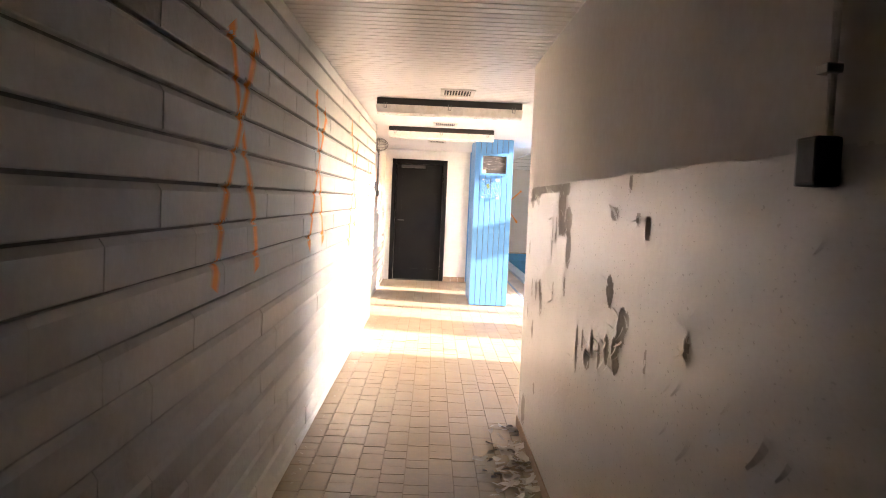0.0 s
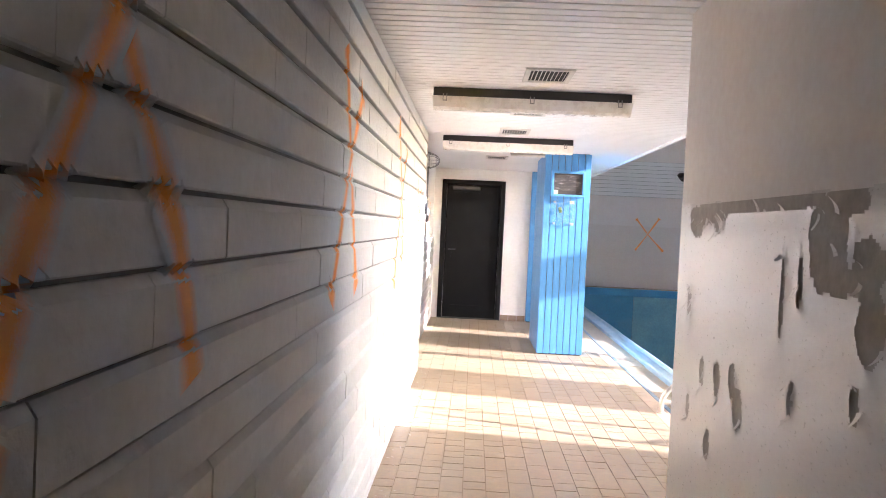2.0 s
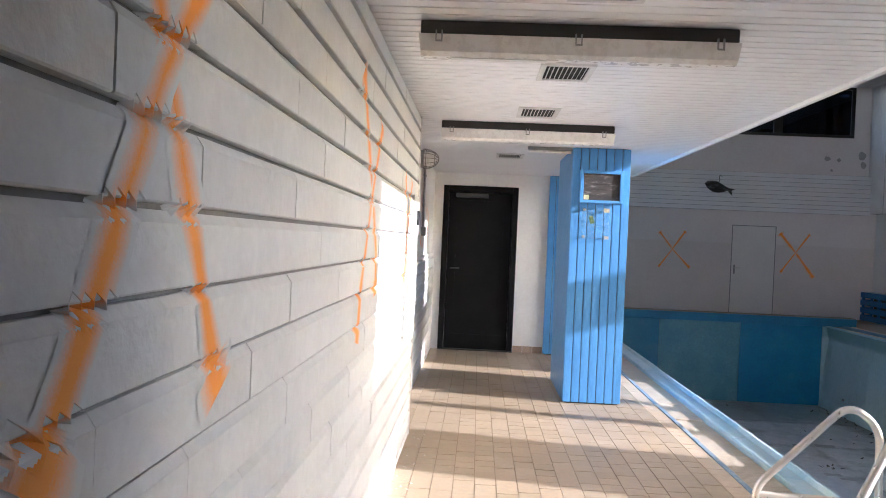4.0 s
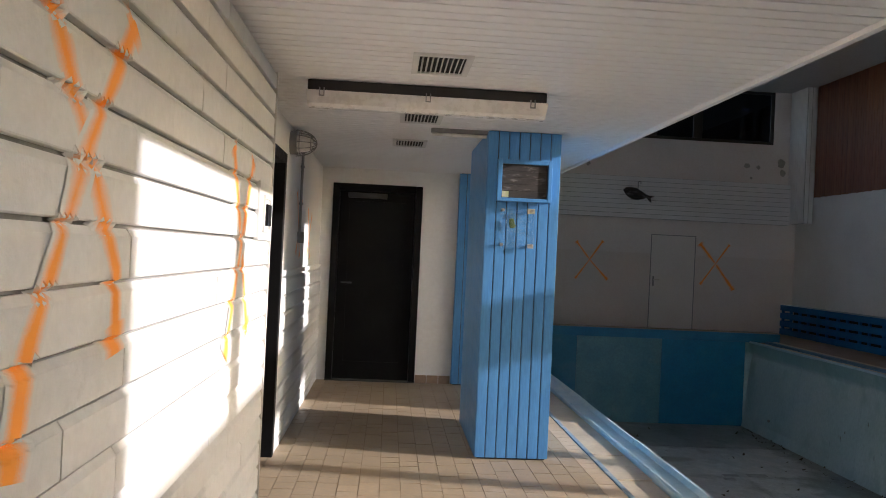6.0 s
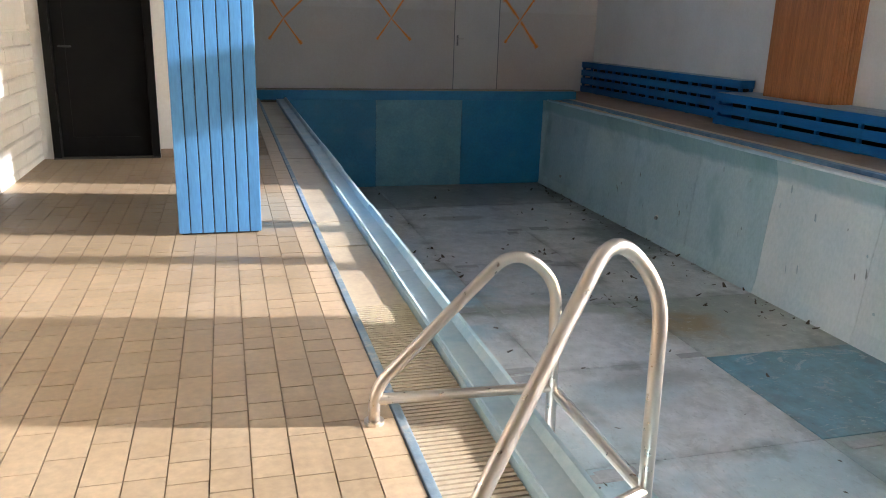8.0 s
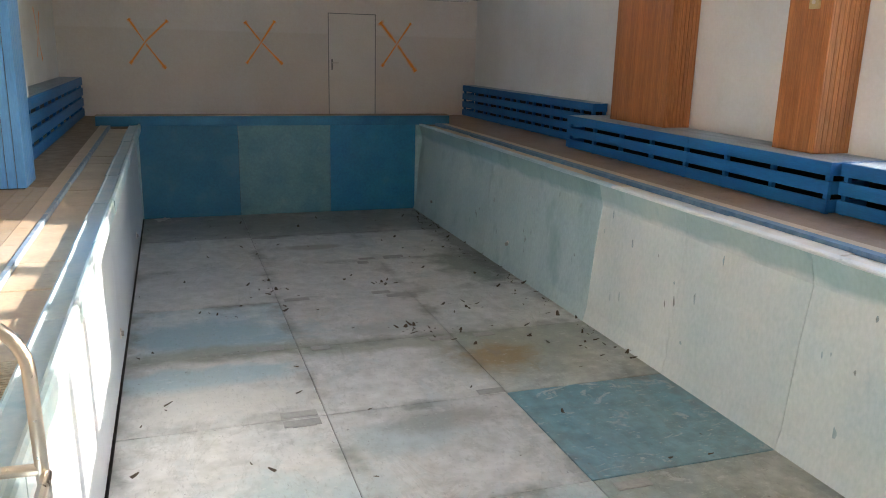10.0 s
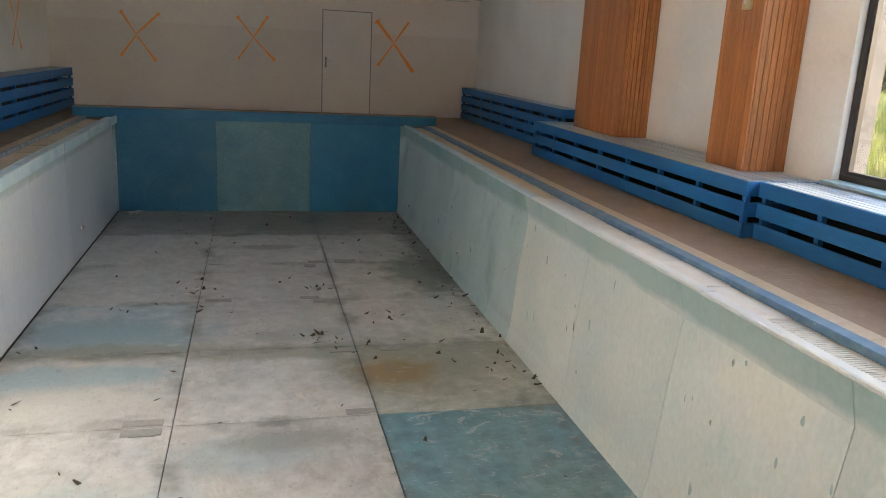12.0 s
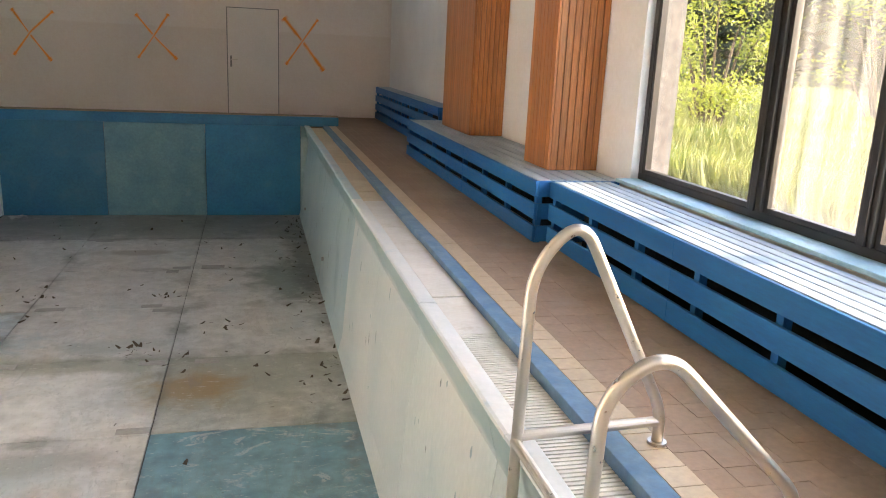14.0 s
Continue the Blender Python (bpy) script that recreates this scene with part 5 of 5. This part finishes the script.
# ---- orange spray marks ----
def spray(strokes, axis, at, way, label, width=0.034, sunk=None, coat=None):
    """Sprayed strokes on a wall: polylines of (along, height), laid just proud of the surface."""
    first = strokes[0][0]
    origin = (at, first[0], first[1]) if axis == 0 else (first[0], at, first[1])
    t = thing("spray_mark", origin, label, "graffiti", "orange spray crosses")
    for turn, line in enumerate(strokes):
        pts, proud = [], 0.0015 + 0.0012 * turn
        for a, b in zip(line, line[1:]):
            n = max(2, int(math.dist(a, b) / 0.006))
            pts += [(a[0] + (b[0] - a[0]) * i / n, a[1] + (b[1] - a[1]) * i / n) for i in range(n)]
        pts.append(line[-1])
        bm = bmesh.new()
        lay = bm.verts.layers.float.new("cover")
        prev, total = None, len(pts)
        for i, p in enumerate(pts):
            q = pts[min(i + 1, total - 1)] if i < total - 1 else p
            o = pts[i - 1] if i else p
            d = Vector((q[0] - o[0], q[1] - o[1])).normalized()
            s = i / total
            w = width * (0.75 + 0.35 * noise.noise(Vector((p[0] * 5, p[1] * 5, 0)))) * (1.7 if s > 0.93 or s < 0.04 else 1)
            row = []
            for e, cov in ((-1, 0), (-0.5, 0.5), (0, 1.0), (0.5, 0.5), (1, 0)):
                h, z = p[0] - d.y * w * e, p[1] + d.x * w * e
                sink = sunk(z) if sunk else 0.0
                v = bm.verts.new((at + way * (proud - sink), h, z) if axis == 0 else (h, at + way * (proud - sink), z))
                v[lay] = cov * (0.6 + 0.4 * min(1, abs(s - 0.5) * 2 + 0.35))
                row.append(v)
            if prev:
                for k in range(4):
                    bm.faces.new((prev[k], prev[k + 1], row[k + 1], row[k]))
            prev = row
        part("stroke", bm, coat or M_SPRAY_FAR, t)
    return t


Z0 = -0.06


def joint_depth(z):
    """How far the block face lies back at this height."""
    m = (z - Z0) % COURSE
    return 0.0 if m < 0.099 else min(m - 0.099, 0.018) * 0.67 + (0.008 if m > 0.118 else 0.0)


for st_ in ((((1.36, 1.98), (1.5, 1.69), (1.62, 1.53), (1.75, 1.36), (1.81, 1.22), (1.84, 1.11)), ((1.74, 2.0), (1.53, 1.69), (1.42, 1.52), (1.31, 1.34), (1.22, 1.1))),
            (((3.27, 2.02), (3.44, 1.67), (3.73, 1.12)), ((3.7, 1.93), (3.44, 1.62), (3.15, 1.12))),
            (((5.25, 2.02), (5.43, 1.78), (5.6, 1.58), (5.78, 1.34), (5.8, 1.15)), ((5.83, 1.9), (5.6, 1.6), (5.36, 1.2), (5.32, 1.0))),
            (((7.0, 1.78), (7.24, 1.39), (7.45, 1.03)), ((7.42, 1.77), (7.22, 1.4), (7.0, 0.98)))):
    spray(st_, 0, LEFT, 1, "orange sprayed cross running over the white blocks", 0.066, joint_depth, M_SPRAY)
spray((((10.3, 1.85), (10.62, 1.32)), ((10.66, 1.8), (10.35, 1.35))), 0, LEFT2, 1, "faded orange cross on white wall paint", 0.042, None, M_SPRAY_WHITE)
spray((((11.15, 1.75), (11.45, 1.3)), ((11.5, 1.72), (11.2, 1.32))), 0, LEFT2, 1, "faded orange cross on white wall paint", 0.042, None, M_SPRAY_WHITE)
spray((((1.31, 1.79), (1.6, 1.33), (1.92, 0.89)), ((2.0, 1.78), (1.6, 1.4), (1.29, 0.97))), 1, FAR, -1, "thin orange sprayed cross on the end wall", 0.04)
spray((((3.42, 1.81), (3.75, 1.4), (4.13, 1.01)), ((4.0, 1.84), (3.72, 1.42), (3.43, 1.01))), 1, FAR, -1, "thin orange sprayed cross on the end wall", 0.04)
spray((((6.13, 1.89), (6.5, 1.45), (6.91, 0.91)), ), 1, FAR, -1, "bold orange stroke beside the white door", 0.066)
spray((((6.79, 1.89), (6.45, 1.4), (6.17, 1.0)), ), 1, FAR - 0.001, -1, "thin orange stroke beside the white door", 0.038)
spray((((18.2, 1.85), (18.7, 1.05)), ((18.75, 1.8), (18.2, 1.1))), 0, 0.05, 1, "orange sprayed cross on the far side wall", 0.05, None, M_SPRAY_WHITE)
spray((((10.24, 1.4), (10.15, 1.1), (10.0, 0.9)), ((9.8, 1.0), (9.62, 0.8))), 0, 0.615, 1, "orange spray smear on the blue column", 0.05, None, M_SPRAY_BLUE)

# ---- loose bits in the pool ----
fv, ff = [], []
for k in range(300):
    if random.random() < 0.35:
        xx, yy = POOL_X1 - 0.02 - abs(random.gauss(0, 0.22)), random.uniform(10.5, 18.5)
    elif random.random() < 0.3:
        gx, gy = random.choice(((4.4, 12.1), (4.5, 13.9), (3.0, 13.9), (4.6, 11.9), (5.2, 12.7), (3.2, 8.0)))
        xx, yy = random.gauss(gx, 0.12), random.gauss(gy, 0.1)
    else:
        xx, yy = random.uniform(POOL_X0 + 0.05, POOL_X1 - 0.05), random.uniform(6, 18.5)
    c = Vector((min(max(xx, POOL_X0 + 0.05), POOL_X1 - 0.05), yy, POOL_Z + 0.008))
    a = random.uniform(0, math.tau)
    s = random.uniform(0.012, 0.045)
    flake(fv, ff, c, Vector((math.cos(a), math.sin(a), random.uniform(-0.2, 0.2))), Vector((-math.sin(a), math.cos(a), random.uniform(0, 0.4))), Vector((0, 0, 1)), s, s * random.uniform(1, 2), random.uniform(0, 0.02))
me = bpy.data.meshes.new("dry_leaves")
me.from_pydata(fv, [], ff)
me.materials.append(M_LEAFDRY)
tagged(new("dry_leaves", me), "dry leaf bits scattered over the pool floor", "debris", kind="stuff")
paper = bmesh.new()
bmesh.ops.create_grid(paper, x_segments=8, y_segments=6, size=0.5, matrix=Matrix.Translation((1.72, 18.32, POOL_Z + 0.05)) @ Matrix.Rotation(0.6, 4, "Z") @ Matrix.Diagonal((0.26, 0.16, 1, 1)))
for v in paper.verts:
    v.co.z += 0.04 * noise.noise(v.co * 14)
    v.co.z = max(v.co.z, POOL_Z + 0.006)
tagged(new("crumpled_paper", data_of(paper, "crumpled_paper", M_PLASTIC, True)), "crumpled white paper in the pool's corner", "paper")

# ---- outdoors ----
E0, E1, N0, N1 = -3.6, RIGHT + 0.3, -4.4, FAR + 0.3
S = 2500
ground = solid("ground", join([(E1, S, -S, S, -0.5, -0.05), (-S, E0, -S, S, -0.5, -0.05), (E0, E1, N1, S, -0.5, -0.05), (E0, E1, -S, N0, -0.5, -0.05)]), M_SOIL, "meadow soil reaching to the horizon", "ground")
rng = np.random.default_rng(4)
n = 240000
ang = rng.uniform(radians(20), radians(97), n)
dist = 2.4 + 42 * rng.random(n) ** 2.0
gx, gy = RIGHT + 0.45 + dist * np.cos(ang) + rng.uniform(0, 2, n), 4.0 + rng.uniform(0, 4, n) + dist * np.sin(ang)
keep = gx > E1 + 0.5
gx, gy, dist, n = gx[keep], gy[keep], dist[keep], int(keep.sum())
hgt = rng.uniform(0.2, 0.62, n) * (1 + 0.25 * np.sin(gx * 1.3) * np.cos(gy * 0.9))
wid = rng.uniform(0.0008, 0.0016, n) * (1 + dist * 0.12)
th = rng.uniform(0, math.tau, n)
lean = rng.normal(0, 0.11, (n, 2))
v0 = np.stack([gx - wid * np.cos(th), gy - wid * np.sin(th), np.full(n, -0.06)], 1)
v1 = np.stack([gx + wid * np.cos(th), gy + wid * np.sin(th), np.full(n, -0.06)], 1)
v2 = np.stack([gx + wid * 0.7 * np.cos(th) + lean[:, 0] * 0.4, gy + wid * 0.7 * np.sin(th) + lean[:, 1] * 0.4, hgt * 0.6], 1)
v3 = np.stack([gx + lean[:, 0], gy + lean[:, 1], hgt], 1)
me = bpy.data.meshes.new("tall_grass")
i0 = np.arange(n) * 4
me.from_pydata(np.stack([v0, v1, v2, v3], 1).reshape(-1, 3).tolist(), [], np.concatenate([np.stack([i0, i0 + 1, i0 + 2], 1), np.stack([i0, i0 + 2, i0 + 3], 1)]).tolist())
me.materials.append(M_GRASS)
tagged(new("tall_grass", me), "tall sunlit meadow grass", "grass", kind="stuff")


def leafy(name, base, height, spread, leaves, size, label, seed):
    """A bush or tree: tapered stem, forking limbs, a crown of many single leaves."""
    r = random.Random(seed)
    t = thing(name, base, label, name.split("_")[-1])
    B = Vector(base)
    bm = bmesh.new()
    tips = []
    for k in range(14):
        a, e = r.uniform(0, math.tau), r.uniform(0.3, 1.0)
        tip = B + Vector((spread * math.cos(a) * r.uniform(0.3, 1), spread * math.sin(a) * r.uniform(0.3, 1), height * e))
        mid = B + (tip - B) * 0.5 + Vector((0, 0, 0.12 * height))
        rod(bm, B + Vector((0, 0, 0.0)), mid, 0.02 * height / 3, 6)
        rod(bm, mid, tip, 0.01 * height / 3, 5)
        tips += [tip, mid + (tip - mid) * 0.5, mid + (tip - mid) * 0.75]
    part("branches", bm, M_BARK, t)
    vs, fs = [], []
    for k in range(leaves):
        c = r.choice(tips) + Vector((r.gauss(0, 0.16), r.gauss(0, 0.16), r.gauss(0, 0.13))) * spread
        u = Vector((r.gauss(0, 1), r.gauss(0, 1), r.gauss(0, 1))).normalized()
        w = u.orthogonal().normalized()
        b0 = len(vs)
        s = size * r.uniform(0.6, 1.3)
        vs += [c - u * s - B, c + w * s * 0.5 - B, c + u * s - B, c - w * s * 0.5 - B]
        fs += [(b0, b0 + 1, b0 + 2, b0 + 3)]
    me = bpy.data.meshes.new("crown")
    me.from_pydata(vs, [], fs)
    me.materials.append(M_LEAF)
    ob = new("crown", me)
    ob.parent = t
    return t


leafy("leafy_bush", (12.1, 14.9, -0.05), 3.0, 1.15, 7000, 0.032, "bright green bush in the meadow outside", 3)
leafy("leafy_bush", (10.6, 25.0, -0.05), 3.6, 1.6, 6000, 0.04, "bright green bush in the meadow outside", 12)
leafy("leafy_bush", (17.5, 17.5, -0.05), 4.0, 1.7, 6000, 0.04, "bright green bush in the meadow outside", 8)
# far conifers
vs, fs = [], []
r = random.Random(5)
for k in range(150):
    s = k / 149
    bx0, by0 = 11 + 69 * s + r.uniform(-3, 3), 64 - 22 * s + r.uniform(-6, 10)
    H = r.uniform(13, 20)
    for j in range(240):
        z = H * r.random() ** 0.8
        rad = (1 - z / H) * 2.6 * (0.4 + 0.6 * r.random()) + 0.1
        a = r.uniform(0, math.tau)
        c = Vector((bx0 + rad * math.cos(a) * 0.6, by0 + rad * math.sin(a) * 0.6, z))
        d = Vector((math.cos(a), math.sin(a), -0.5)) * (rad * 0.6 + 0.4)
        w = Vector((-math.sin(a), math.cos(a), 0.3)) * r.uniform(0.6, 1.3)
        b0 = len(vs)
        vs += [c - w, c + w, c + d]
        fs.append((b0, b0 + 1, b0 + 2))
me = bpy.data.meshes.new("far_woods")
me.from_pydata(vs, [], fs)
me.materials.append(M_SPRUCE)
tagged(new("far_woods", me), "dark conifer wood beyond the meadow", "woods", kind="stuff")

# ---- concrete blocks of the side walls ----
def block_mesh(length):
    bm = bmesh.new()
    prof = [(-0.024, 0.002), (-0.003, 0.002), (0.0, 0.005), (0.0, 0.099), (-0.012, COURSE - 0.008), (-0.024, COURSE - 0.008)]
    rings = [[bm.verts.new((x, y, z)) for x, z in prof] for y in (0.0016, length - 0.0016)]
    for k in range(6):
        bm.faces.new((rings[0][k], rings[0][(k + 1) % 6], rings[1][(k + 1) % 6], rings[1][k]))
    bm.faces.new(rings[0]), bm.faces.new(rings[1][::-1])
    bmesh.ops.recalc_face_normals(bm, faces=bm.faces)
    return data_of(bm, "block", M_BLOCK)


FULL = block_mesh(BLOCK)


def courses(parent, x, y0, y1, z1, phase):
    k = 0
    while Z0 + (k + 1) * COURSE < z1 + 0.09:
        off = phase + (0.0 if k % 2 else BLOCK / 2) + random.uniform(-0.02, 0.02)
        y = y0 - ((y0 - off) % BLOCK)
        while y < y1 - 0.02:
            a, c = max(y, y0), min(y + BLOCK, y1)
            if c - a > 0.03:
                me = FULL if c - a > BLOCK - 0.001 else block_mesh(c - a)
                ob = piece("block", me, parent, (x + random.uniform(-0.0015, 0.0015), a, Z0 + k * COURSE))
                if Z0 + (k + 1) * COURSE > z1 + 0.001:
                    ob.scale.z = (z1 - Z0 - k * COURSE) / COURSE
            y += BLOCK
        k += 1


courses(wall_left, LEFT, -0.7, 7.965, LOW, 4.57 % BLOCK)
courses(wall_left_2, LEFT2 + 0.03, 9.37, DOORWALL - 0.002, 1.21, 0.2)
part("ledge", box(LEFT2, LEFT2 + 0.026, 9.37, DOORWALL - 0.002, 1.2, 1.235, 0.004), M_WHITE, wall_left_2, "crumbling plaster ledge")

# ---- floor tiles ----
TW = 0.1245


def tile_mesh(w, l, material, g=0.0022):
    bm = box(-w / 2 + g, w / 2 - g, -l / 2 + g, l / 2 - g, -0.008, 0.0)
    return data_of(bm, "floor_tile", material)


D1 = tile_mesh(TW, TW, M_DECK, 0.0009)
T1, T2 = tile_mesh(TW, TW, M_TILE), tile_mesh(TW, TW * 2, M_TILE)
sv, sf = [], []


def far_tile(cx, cy, w, l, z):
    b = len(sv)
    a, c = w / 2 - 0.0022, l / 2 - 0.0022
    sv.extend([(cx - a, cy - c, z), (cx + a, cy - c, z), (cx + a, cy + c, z), (cx - a, cy + c, z), (cx - a, cy - c, -0.008), (cx + a, cy - c, -0.008), (cx + a, cy + c, -0.008), (cx - a, cy + c, -0.008)])
    sf.extend([(b, b + 1, b + 2, b + 3), (b, b + 4, b + 5, b + 1), (b + 1, b + 5, b + 6, b + 2), (b + 2, b + 6, b + 7, b + 3), (b + 3, b + 7, b + 4, b)])


near_count = 0
ncol = 23
for i in range(ncol):
    x = 0.952 - TW / 2 - i * TW
    y = -1.2 + random.uniform(0, TW)
    while y < 12.45:
        l = TW * 2 if random.random() < 0.3 else TW
        if (x < PEEL or y > NEAR - TW) and (x > LEFT or 8.0 < y < 9.2 or (y > 8.0 and x > LEFT2)):
            z = random.uniform(-0.0012, 0.0008)
            if 6.2 < y < 8.6 and x > -0.75 and near_count < 290 and i > 0:
                piece("floor_tile", T2 if l > TW else T1, floor, (x, y + l / 2, z))
                near_count += 1
            elif i > 0:
                far_tile(x, y + l / 2, TW, l, z)
        y += l
me = bpy.data.meshes.new("floor_tiles")
me.from_pydata(sv, [], sf)
me.materials.append(M_TILE)
ob = new("floor_tiles", me)
ob.parent = floor
tagged(ob, kind="stuff")
sv, sf = [], []
for x, y0, y1 in ((0.952 - TW / 2, NEAR, 18.6), (6.842 + TW / 2, 5.3, 18.6)):
    y = y0
    while y < y1:
        far_tile(x, y + TW / 2, TW, TW, random.uniform(-0.001, 0.0008))
        y += TW
me = bpy.data.meshes.new("edge_tiles")
me.from_pydata(sv, [], sf)
me.materials.append(M_TILE_PALE)
ob = new("edge_tiles", me)
ob.parent = floor
tagged(ob, kind="stuff")
sv, sf = [], []
for i in range(6):
    y = NEAR
    while y < 18.6:
        if 6.0 < y < 10.5:
            piece("deck_tile", D1, deck, (6.842 + TW * (1.5 + i), y + TW / 2, random.uniform(-0.003, -0.001)))
        else:
            far_tile(6.842 + TW * (1.5 + i), y + TW / 2, TW, TW, random.uniform(-0.003, -0.001))
        y += TW
for i in range(7):
    y = 3.7
    while y < 5.1:
        far_tile(1.0 + TW * i * 6.8, y + TW / 2, TW * 6.8, TW, 0.0)
        y += TW
me = bpy.data.meshes.new("deck_tiles")
me.from_pydata(sv, [], sf)
me.materials.append(M_DECK)
ob = new("deck_tiles", me)
ob.parent = deck
tagged(ob, kind="stuff")
